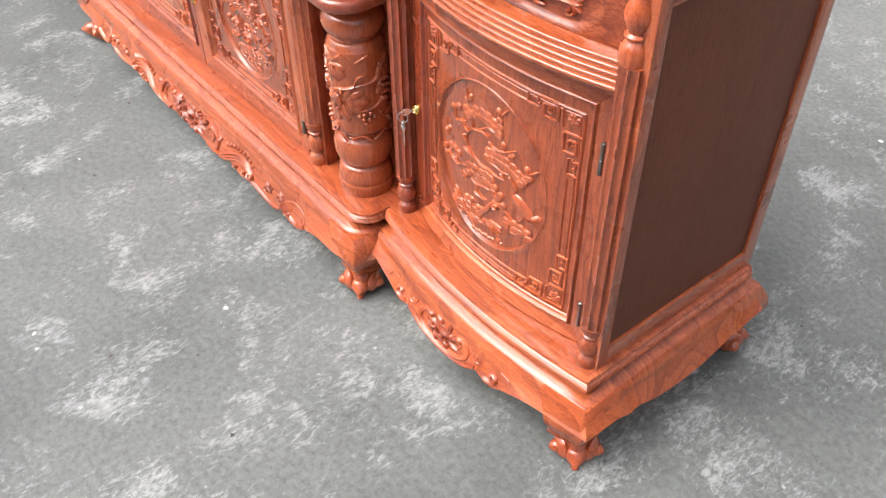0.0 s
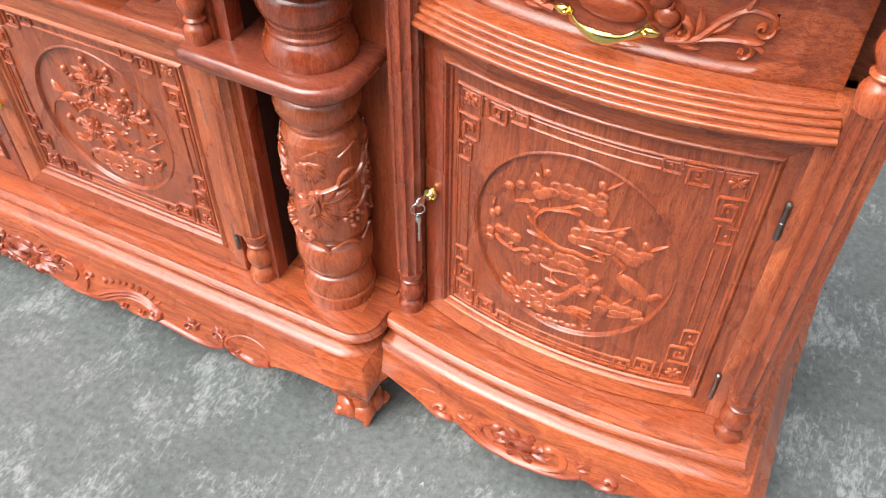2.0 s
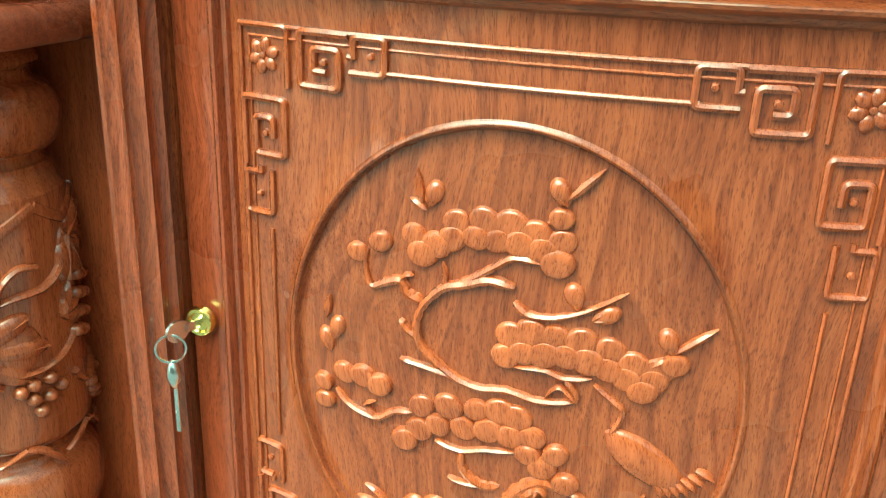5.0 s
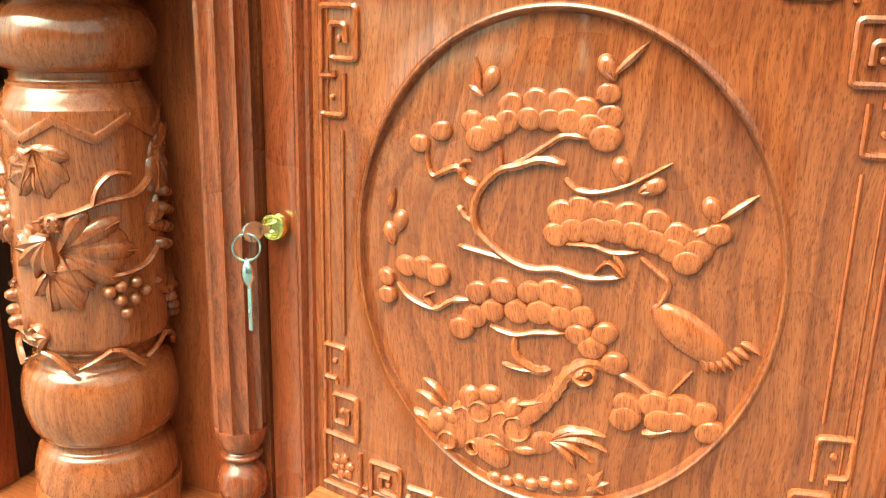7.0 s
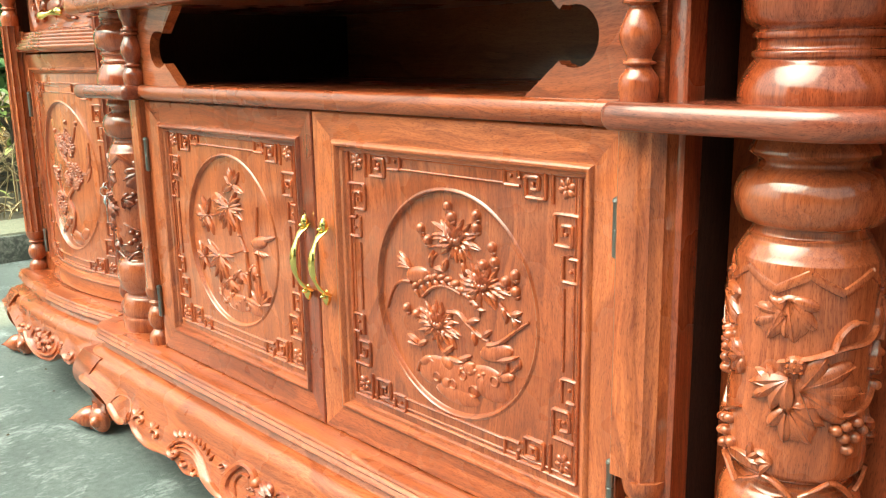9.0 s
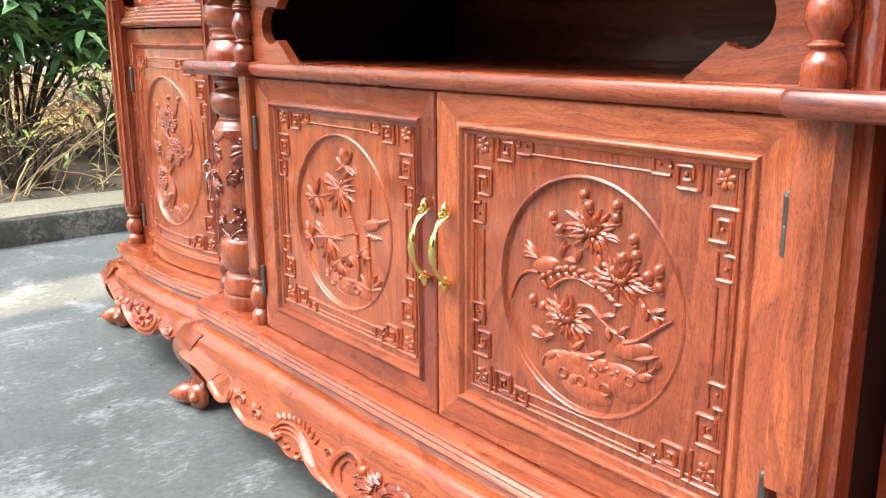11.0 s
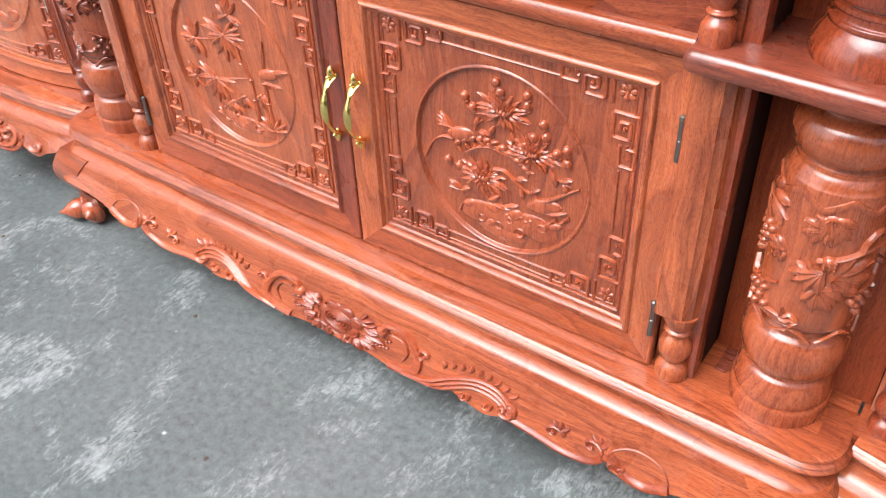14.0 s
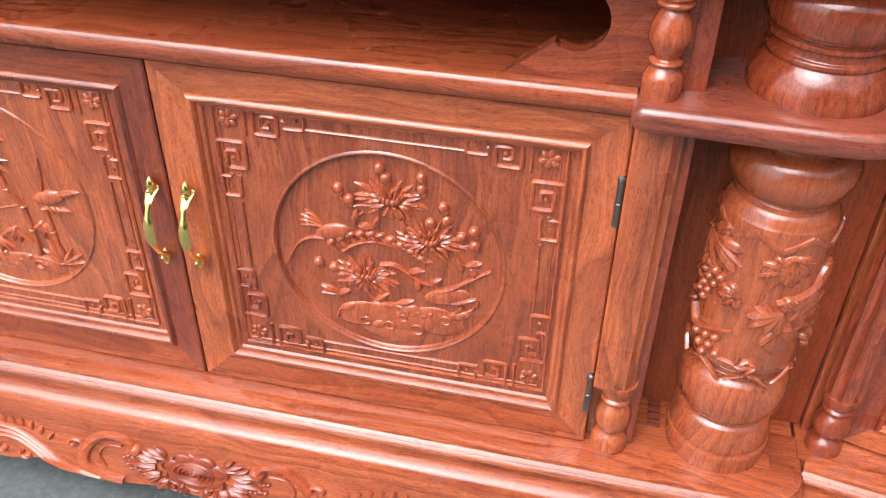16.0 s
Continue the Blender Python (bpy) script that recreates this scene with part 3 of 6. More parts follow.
def apron_out(k):
    """How far the apron stands out, from its upper lip (0) down to its flared lower edge (1)."""
    return 0.0165 + 0.004 * math.sin(math.pi * min(1, 3 * k)) * (1 - k) + 0.0275 * k ** 1.15


def apron_profile(zb):
    top = [(-0.03, 0.1750), (-0.006, 0.1750), (-0.003, 0.1690), (0.006, 0.1650), (0.0135, 0.1625), (0.0165, 0.1580)]
    body = [(apron_out(i / 8), 0.158 + (zb - 0.158) * i / 8) for i in range(1, 9)]
    low = apron_out(1)
    return top + body + [(low - 0.004, zb - 0.0025), (low - 0.018, zb - 0.001), (low - 0.024, zb + 0.006), (-0.022, 0.15)]


def scallop(s, table):
    return float(np.interp(abs(s), [a for a, _ in table], [b for _, b in table]))


def softened(table, n=6):
    return smooth_profile(table, n)


FRONT_EDGE = softened([(0.0, 0.068), (0.05, 0.071), (0.10, 0.065), (0.135, 0.069), (0.175, 0.088), (0.20, 0.084), (0.245, 0.071), (0.27, 0.068), (0.30, 0.080), (0.335, 0.078), (0.392, 0.070), (0.432, 0.080), (0.454, 0.101), (0.472, 0.085), (0.503, 0.079), (0.540, 0.097), (0.575, 0.108), (0.62, 0.112), (0.75, 0.115)])
SIDE_EDGE = softened([(0.0, 0.074), (0.045, 0.079), (0.075, 0.090), (0.098, 0.106), (0.111, 0.097), (0.135, 0.093), (0.158, 0.106), (0.20, 0.120), (0.235, 0.126), (0.30, 0.126)])

END_EDGE = softened([(0.0, 0.090), (0.25, 0.094), (0.45, 0.106), (0.58, 0.116), (0.66, 0.110), (0.80, 0.122), (1.0, 0.128)])


def centre_edge(i):
    return apron_profile(scallop(CENTRE_LOW[i][0], FRONT_EDGE))


def side_edge(i):
    x, y = SIDE[i]
    if i < len(BOW):
        return apron_profile(scallop(x - 0.952, SIDE_EDGE))
    k = (y - 0.017) / 0.421
    return apron_profile(scallop(2 * k - 1, END_EDGE))


bm = bmesh.new()
sweep(bm, CENTRE, MOULD)
part("plinth_moulding", bm, WOOD_X, stand)
bm = bmesh.new()
sweep(bm, CENTRE_LOW, centre_edge)
part("apron", bm, WOOD_X, stand, "scalloped carved apron")
bm = bmesh.new()
box(bm, -0.690, 0.690, -0.012, 0.46, 0.180, LEDGE - 0.0005, 0)
part("plinth_board", bm, WOOD_X, stand)
for sx in (1, -1):
    bm = bmesh.new()
    sweep(bm, SIDE, MOULD, sx)
    part("plinth_moulding", bm, WOOD_X, stand)
    bm = bmesh.new()
    sweep(bm, SIDE, side_edge, sx)
    part("apron", bm, WOOD_X, stand, "scalloped carved apron")
    bm = bmesh.new()
    box(bm, 0.6935, 1.236, 0.0265, 0.435, 0.178, LEDGE + 0.0005, 0, sx)
    part("plinth_board", bm, WOOD_X, stand)


def ellipsoid(bm, c, d, long, fat, n=10, k=6, sharp=1.0):
    """A drop along d: round behind, pointed ahead when sharp is over 1."""
    d = Vector(d).normalized()
    a = d.orthogonal().normalized()
    b = d.cross(a)
    rows = []
    for i in range(1, k):
        t = i / k
        r = fat * math.sin(math.pi * t) ** (0.8 if t < 0.5 else sharp)
        rows.append([Vector(c) + d * long * (2 * t - 1) + (a * math.cos(q) + b * math.sin(q)) * r for q in (2 * math.pi * j / n for j in range(n))])
    vs = grid(bm, rows, close=True)
    for ring, s in ((vs[0], -1), (vs[-1], 1)):
        tip = bm.verts.new(Vector(c) + d * long * s)
        for j in range(n):
            bm.faces.new((ring[j], ring[(j + 1) % n], tip))


def claw_foot(cx, cy, d1, d2, sx):
    """A knee block round a corner of the plinth, and below it a foot with a keel between two knobs."""
    bm = bmesh.new()
    e1, e2 = Vector(d1), Vector(d2)
    out = Vector((-e1.x - e2.x, -1.0 if e2.y > 0 else 1.0))
    rows = []
    for k in range(13):
        t = k / 12
        z = 0.1595 - 0.1145 * t
        o = 0.0195 + 0.018 * math.sin(math.pi * min(1, 1.2 * t)) - 0.006 * t ** 2
        a = 0.024 * (1 - t) ** 1.2 + 0.062
        c = Vector((cx, cy)) + out * o
        ring = [c + e1 * 0.004, c + e1 * a, c + e1 * a + e2 * a, c + e2 * a, c + e2 * 0.004]
        rows.append([(sx * p.x, p.y, z) for p in ring])
    vs = grid(bm, rows, close=True)
    cap(bm, vs[0])
    cap(bm, vs[-1])
    part("leg", bm, WOOD_X, stand, "knee of the leg, a block of darker grain", 50)
    c = Vector((cx, cy)) + out * 0.006
    f = out.normalized()
    g = Vector((-f.y, f.x))
    bm = bmesh.new()
    rows = []
    for i in range(9):
        t = i / 8
        mid = c + f * (-0.016 + 0.026 * t ** 1.4)
        wide, long = 0.021 * (1 - 0.62 * t ** 1.3), 0.026 * (1 - 0.55 * t ** 1.5)
        ring = [mid + f * long * math.cos(q) + g * wide * math.sin(q) for q in (2 * math.pi * j / 16 for j in range(16))]
        rows.append([(sx * p.x, p.y, 0.056 * (1 - t)) for p in ring])
    vs = grid(bm, rows, close=True)
    cap(bm, vs[0])
    cap(bm, vs[-1])
    for side in (-1, 1):
        p = c - f * 0.012 + g * side * 0.026
        d = (f * 0.35 + g * side)
        ellipsoid(bm, (sx * p.x, p.y, 0.026), (sx * d.x, d.y, 0), 0.017, 0.025, 14, 8)
        q = p + d.normalized() * 0.012
        ellipsoid(bm, (sx * q.x, q.y, 0.027), (sx * d.x, d.y, 0), 0.012, 0.012, 12, 6)
    toe = 0.034 if sx < 0 else 0.006
    p = c + f * toe * 0.55
    ellipsoid(bm, (sx * p.x, p.y, 0.0225), (sx * f.x, f.y, -0.12), 0.026 + toe * 0.5, 0.0215, 16, 9, 1.5)
    part("claw_foot", bm, CARVED, stand)


for sx in (1, -1):
    claw_foot(0.676, -0.040, (-1, 0), (0, 1), sx)
    claw_foot(1.245, 0.017, (-0.981, -0.195), (0, 1), sx)
    claw_foot(1.245, 0.438, (-1, 0), (0, -1), sx)


# carving on the aprons
def apron_map(path_y, table, mid, sx):
    def m(u, v, w):
        zb = scallop(u - mid, table)
        k = min(1, max(0, (v - 0.158) / (zb - 0.158)))
        return (sx * u, path_y(u) - apron_out(k) - (w * 0.62 if w > 0 else w), v)
    return m


rng = random.Random(21)
face = apron_map(lambda u: -0.040, FRONT_EDGE, 0.0, 1)
am = lambda u, v, w: face(u, 0.158 - (0.158 - v) * 0.62, w)


def edge_bead(m, table, u0, u1, n, width, high):
    """A bead that follows the scalloped lower edge."""
    bm = bmesh.new()
    us = [u0 + (u1 - u0) * i / n for i in range(n + 1)]
    ribbon(bm, m, [(u, scallop(u, table) + width * 0.42) for u in us], width, high)
    return bm


bm = bmesh.new()
rose(bm, am, 0.0, 0.066, 0.043, 0.0130)
for s in (-1, 1):
    for k, (du, dv, q, long) in enumerate(((0.038, 0.088, 28, 0.030), (0.050, 0.078, 8, 0.034), (0.052, 0.064, -8, 0.036), (0.046, 0.048, -28, 0.034), (0.034, 0.038, -52, 0.026), (0.014, 0.034, -78, 0.020))):
        for e in (-0.5, 0.0, 0.5):
            leaf(bm, am, s * du, dv + 0.006 * e, (q + 36 * e) if s > 0 else 180 - q - 36 * e, long * (1.0 if e == 0 else 0.72), 0.011, 0.012 - 0.003 * abs(e), 0.25 * e * s)
    for k in range(7):
        dome(bm, am, s * (0.060 + 0.006 * k), 0.086 - 0.003 * k + rng.uniform(-0.003, 0.003), 0.0045, 0.0036, 0.008, rng.uniform(0, 90), 8, 3)
        dome(bm, am, s * (0.056 + 0.006 * k), 0.040 + 0.002 * k + rng.uniform(-0.003, 0.003), 0.0045, 0.0036, 0.008, rng.uniform(0, 90), 8, 3)
    scroll(bm, am, s * 0.026, 0.030, 0.010, 1.0, 90, s, 0.006, 0.010, 14)
part("carved_rose", bm, CARVED_X, stand)
for s in (-1, 1):
    mm = lambda u, v, w, s=s: am(s * u, v, w)
    rim = lambda u, v, w, s=s: face(s * u, v, w)
    bm = bmesh.new()
    # a broad C-scroll beside the rose
    stroke(bm, mm, [(0.082, 0.092), (0.094, 0.112), (0.122, 0.110), (0.146, 0.078), (0.150, 0.044), (0.130, 0.020), (0.098, 0.014)], 0.0130, 0.0190, 0.0150)
    dome(bm, mm, 0.082, 0.090, 0.0110, 0.0130, 0.0150, 0, 14, 5)
    stroke(bm, mm, [(0.098, 0.092), (0.118, 0.088), (0.130, 0.064), (0.122, 0.038)], 0.0050, 0.0040, 0.0080)
    scroll(bm, mm, 0.162, 0.084, 0.014, 0.9, 250, -1, 0.0080, 0.0100, 16)
    # three ribs of a long acanthus leaf, running out to a curl
    for k in range(3):
        o = 0.011 * k
        stroke(bm, mm, [(0.128 + o, 0.016), (0.166 + 0.8 * o, 0.030 - 0.4 * o), (0.204 + 0.5 * o, 0.060 - 0.7 * o), (0.246, 0.084 - o), (0.284, 0.084 - 1.1 * o), (0.308, 0.064 - o)], 0.0120, 0.0060, 0.0125 - 0.0015 * k)
    for k in range(9):
        t = k / 8
        leaf(bm, mm, 0.196 + 0.104 * t, 0.066 + 0.030 * math.sin(math.pi * (0.15 + 0.62 * t)), 80 - 70 * t, 0.017, 0.0080, 0.0085, 0.5)
    scroll(bm, mm, 0.298, 0.052, 0.018, 1.0, 70, -1, 0.0110, 0.0120)
    for u, v in ((0.232, 0.034), (0.268, 0.036)):
        scroll(bm, mm, u, v, 0.0100, 0.9, 40, -1, 0.0065, 0.0090, 14)
    part("carved_scroll", bm, CARVED_X, stand)
    bm = edge_bead(rim, FRONT_EDGE, 0.296, 0.446, 40, 0.0085, 0.008)
    for u, v in ((0.372, 0.056), (0.428, 0.068)):
        scroll(bm, mm, u, v, 0.015, 0.95, 0, 1, 0.008, 0.008)
        for a in (30, 65, 100):
            leaf(bm, mm, u + 0.006, v + 0.006, a, 0.022, 0.009, 0.007, 0.3)
    part("carved_edge", bm, CARVED_X, stand)
    bm = edge_bead(rim, FRONT_EDGE, 0.456, 0.535, 24, 0.011, 0.009)
    stroke(bm, mm, [(0.452, 0.062), (0.456, 0.086), (0.484, 0.102), (0.518, 0.094), (0.534, 0.070)], 0.0045, 0.003, 0.004)
    scroll(bm, mm, 0.470, 0.056, 0.015, 0.8, 120, 1, 0.009, 0.009)
    part("carved_curl", bm, CARVED_X, stand)

for sx in (1, -1):
    side_face = apron_map(lambda u: -0.010 + 0.027 * ((u - 0.972) / 0.272) ** 2, SIDE_EDGE, 0.952, sx)
    sm = lambda u, v, w, f=side_face: f(u, 0.158 - (0.158 - v) * 0.60, w)
    bm = bmesh.new()
    rose(bm, sm, 0.952, 0.076, 0.029, 0.014)
    for i in range(8):
        a = 45 * i + 20
        leaf(bm, sm, 0.952 + 0.022 * math.cos(radians(a)), 0.078 + 0.018 * math.sin(radians(a)), a, 0.026, 0.014, 0.010, 0.3)
    part("carved_rose", bm, CARVED_X, stand)
    for s in (-1, 1):
        mm = lambda u, v, w, s=s: sm(0.952 + s * u, v, w)
        bm = bmesh.new()
        stroke(bm, mm, [(0.0, 0.037), (0.035, 0.042), (0.060, 0.058), (0.068, 0.080), (0.058, 0.100), (0.040, 0.104)], 0.009, 0.016, 0.012)
        dome(bm, mm, 0.042, 0.100, 0.011, 0.011, 0.013)
        stroke(bm, mm, [(0.03, 0.06), (0.045, 0.072), (0.050, 0.086)], 0.004, 0.006, 0.005)
        part("carved_scroll", bm, CARVED_X, stand)
        bm = edge_bead(lambda u, v, w, s=s, f=side_face: f(0.952 + s * u, v, w), SIDE_EDGE, 0.0, 0.096, 24, 0.007, 0.006)
        for k in range(3):
            leaf(bm, mm, 0.086, 0.086, 20 + 40 * k, 0.018, 0.007, 0.005)
        scroll(bm, mm, 0.132, 0.082, 0.021, 0.85, 200, 1, 0.013, 0.011)
        stroke(bm, mm, [(0.148, 0.110), (0.168, 0.108), (0.176, 0.092)], 0.003, 0.003, 0.003)
        part("carved_curl", bm, CARVED_X, stand)

# ---- carcass ----
bm = bmesh.new()
for k in range(4):
    box(bm, 0.5275, 0.5420, 0.036 + 0.0110 * k, 0.0445 + 0.0110 * k, LEDGE, LEDGE + 0.0035, 0.0008)
part("spacer", bm, DARKWOOD_X, stand)
for x in (-0.512, 0.494):
    bm = bmesh.new()
    box(bm, x, x + 0.018, 0.004, 0.031, LEDGE, 0.755)
    part("side_strip", bm, DARKWOOD, stand)
    bm = bmesh.new()
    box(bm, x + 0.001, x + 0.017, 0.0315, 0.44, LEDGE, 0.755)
    part("side_panel", bm, SHADED_BOARD, stand, "unvarnished dark brown inner board, its colour deepened for the bay's shade")
bm = bmesh.new()
box(bm, -0.70, 0.70, 0.435, 0.447, LEDGE, 0.765)
part("back_panel", bm, INNER, stand)


def plate(z0, z1, front, wing, x_out):
    """A shelf with bullnosed edge: its ends stand forward of its middle and round off."""
    path = [(-0.457, front)] + line((-0.44, front), (0.44, front), 8) + [(0.457, front)]
    h = (z1 - z0) / 2
    nose = [(-0.03, z0), (-0.006, z0)] + [(-0.006 + h * 0.75 * math.cos(radians(a)), z0 + h + h * math.sin(radians(a))) for a in range(-80, 81, 16)] + [(-0.006, z1), (-0.03, z1)]
    bm = bmesh.new()
    sweep(bm, path, nose)
    box(bm, -0.455, 0.455, front + 0.02, 0.434, z0 + 0.0003, z1 - 0.0003, 0)
    part("shelf", bm, WOOD_X, stand)
    for sx in (1, -1):
        path = [(0.457, wing + 0.10), (0.457, wing + 0.012)] + arc(0.465, wing + 0.008, 0.008, 180, 270, 3) + line((0.473, wing), (x_out - 0.055, wing - 0.004), 6)[1:] + arc(x_out - 0.055, wing + 0.051, 0.055, -90, 0, 10)[1:] + [(x_out, wing + 0.10), (x_out + 0.004, wing + 0.16), (x_out + 0.006, 0.40)]
        bm = bmesh.new()
        rows = []
        for p, n in zip(path, normals_of(path)):
            rows.append([(sx * (p[0] + n[0] * o), p[1] + n[1] * o, z) for o, z in nose[1:-1]])
        vs = grid(bm, rows)
        bm.faces.new([r[0] for r in vs])
        bm.faces.new([r[-1] for r in vs])
        bm.faces.new(vs[0])
        bm.faces.new(vs[-1])
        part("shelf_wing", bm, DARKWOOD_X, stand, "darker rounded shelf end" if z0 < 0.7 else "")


plate(0.6185, 0.642, -0.013, -0.038, 0.683)
# top board in one piece, with rounded front corners
bm = bmesh.new()
half = line((0.0, -0.042), (0.600, -0.042), 4) + arc(0.632, 0.016, 0.058, -90, 0, 12) + [(0.692, 0.10), (0.694, 0.44)]
path = [(-x, y) for x, y in reversed(half[1:])] + half
z0, z1 = 0.757, 0.786
h = (z1 - z0) / 2
nose = [(-0.006, z0)] + [(-0.006 + h * 0.6 * math.cos(radians(a)), z0 + h + h * math.sin(radians(a))) for a in range(-80, 81, 16)] + [(-0.006, z1)]
vs = grid(bm, [[(p[0] + n[0] * o, p[1] + n[1] * o, z) for o, z in nose] for p, n in zip(path, normals_of(path))])
bm.faces.new([r[0] for r in vs])
bm.faces.new([r[-1] for r in vs])
part("top_board", bm, WOOD_X, stand)

# fretted boards in front of the open compartment


def opening():
    """One end of the cut-out, from the shelf up to the top board."""
    pts = [(0.343, 0.642), (0.384, 0.6745), (0.3875, 0.6705)]
    pts += [(0.4015 + 0.0265 * math.cos(radians(a)), 0.6955 + 0.0275 * math.sin(radians(a))) for a in range(-118, 119, 16)]
    return pts + [(0.3875, 0.7230), (0.384, 0.7190), (0.343, 0.757)]


for sx in (1, -1):
    bm = bmesh.new()
    outline = opening() + [(0.494, 0.757), (0.494, 0.642)]
    front = [bm.verts.new((sx * u, -0.002, v)) for u, v in outline]
    rear = [bm.verts.new((sx * u, 0.014, v)) for u, v in outline]
    bm.faces.new(front)
    bm.faces.new(list(reversed(rear)))
    for k in range(len(outline)):
        q = (k + 1) % len(outline)
        bm.faces.new((front[k], rear[k], rear[q], front[q]))
    part("fretted_board", bm, WOOD_X, stand, "board with a scalloped cut-out")

# side boxes
for sx in (1, -1):
    bm = bmesh.new()
    box(bm, 0.5130, 0.6995, 0.081, 0.094, LEDGE + 0.0005, 0.7565, 0.001, sx)
    part("bay_panel", bm, BAYWOOD, stand)
    for x0, x1 in ((0.7185, 0.7410), (1.1760, 1.2100)):
        bm = bmesh.new()
        box(bm, x0, x1, 0.0635, 0.092, LEDGE + 0.0015, 0.744, 0.001, sx)
        part("face_stile", bm, WOOD_Z, stand)
    bm = bmesh.new()
    box(bm, 0.7005, 0.718, 0.072, 0.44, LEDGE + 0.001, 0.895, 0.001, sx)
    part("side_panel", bm, WOOD_Z, stand)
    bm = bmesh.new()
    box(bm, 1.2255, 1.2315, 0.066, 0.414, 0.245, 0.835, 0.0005, sx)
    part("end_panel", bm, VENEER, stand, "plain dark brown veneer panel")
    for y0, y1 in ((0.046, 0.0675), (0.4125, 0.442)):
        bm = bmesh.new()
        box(bm, 1.212, 1.2365, y0, y1, LEDGE + 0.001, 0.895, 0.001, sx)
        part("end_stile", bm, WOOD_Z, stand)
    for z0, z1 in ((LEDGE + 0.001, 0.2465), (0.8335, 0.895)):
        bm = bmesh.new()
        box(bm, 1.214, 1.2363, 0.068, 0.412, z0, z1, 0.001, sx)
        part("end_rail", bm, WOOD_Y, stand)
    bm = bmesh.new()
    box(bm, 0.719, 1.2250, 0.436, 0.446, LEDGE + 0.001, 0.895, 0, sx)
    part("back_panel", bm, INNER, stand)
    bm = bmesh.new()
    sweep(bm, [(0.700 - 0.014, 0.10)] + [(x, 0.006 + 0.045 * ((x - SIDE_MID) / 0.27) ** 2) for x in (0.686 + 0.566 * i / 40 for i in range(41))] + [(1.252, 0.46)], [(-0.04, 0.896), (-0.004, 0.896), (0.004, 0.902), (0.006, 0.912), (0.002, 0.922), (-0.04, 0.924)], sx)
    box(bm, 0.70, 1.24, 0.03, 0.45, 0.897, 0.923, 0, sx)
    part("top_board", bm, WOOD_X, stand)


# ---- columns, posts and balusters ----
LOWER = [(0.050, 0.6185), (0.054, 0.612), (0.057, 0.605), (0.050, 0.600), (0.049, 0.595), (0.060, 0.589), (0.067, 0.577), (0.067, 0.566), (0.061, 0.553), (0.0515, 0.549), (0.051, 0.543), (0.054, 0.5415), (0.054, 0.5385), (0.057, 0.535), (0.062, 0.526), (0.0635, 0.516), (0.0635, 0.44), (0.0635, 0.366), (0.0615, 0.354), (0.053, 0.347), (0.0515, 0.343), (0.055, 0.341), (0.055, 0.337), (0.063, 0.330), (0.0675, 0.315), (0.0670, 0.297), (0.061, 0.280), (0.0525, 0.273), (0.0525, 0.268), (0.058, 0.264), (0.0625, 0.250), (0.0640, 0.236), (0.0615, 0.2335), (0.0615, 0.2305), (0.0655, 0.228), (0.0655, 0.214), (0.0645, LEDGE)]
UPPER = [(0.0550, 0.757), (0.0550, 0.750), (0.0520, 0.748), (0.0550, 0.745), (0.0520, 0.742), (0.0550, 0.739), (0.0600, 0.736), (0.0672, 0.727), (0.0690, 0.715), (0.0650, 0.702), (0.0570, 0.696), (0.0590, 0.694), (0.0590, 0.690), (0.0560, 0.688), (0.0560, 0.682), (0.0590, 0.680), (0.0590, 0.676), (0.0570, 0.674), (0.0620, 0.668), (0.0680, 0.657), (0.0700, 0.648), (0.0690, 0.642)]
CX, CY = 0.603, 0.040
SLIM = 0.855


def dense(prof, n=3):
    return smooth_profile(prof, n)


def column_at(sx):
    return (CX, CY) if sx > 0 else (CX - 0.010, CY + 0.002)


def vine_leaf(bm, m, u, v, ang, size, high, r):
    """A lobed, toothed vine leaf with raised veins, lying flat on the column."""
    dome(bm, m, u + 0.40 * size * math.cos(radians(ang)), v + 0.40 * size * math.sin(radians(ang)), 0.50 * size, 0.42 * size, high * 0.70, ang, 18, 4)
    for q, k in ((-64, 0.66), (-32, 0.88), (0, 1.0), (32, 0.88), (64, 0.66)):
        a = ang + q
        c, s = math.cos(radians(a)), math.sin(radians(a))
        dome(bm, m, u + 0.52 * size * k * c, v + 0.52 * size * k * s, 0.46 * size * k, 0.17 * size, high * 0.84, a, 14, 4)
        for t, w in ((0.40, 0.26), (0.64, 0.18)):
            for side in (-1, 1):
                leaf(bm, m, u + size * k * t * c, v + size * k * t * s, a + side * 44, size * w, size * 0.13, high * 0.66, -0.3 * side, 4)
        ribbon(bm, m, [(u, v), (u + size * k * 0.5 * c, v + size * k * 0.5 * s), (u + size * k * 0.92 * c, v + size * k * 0.92 * s)], [0.0016, 0.0013, 0.0007], high * 0.93)


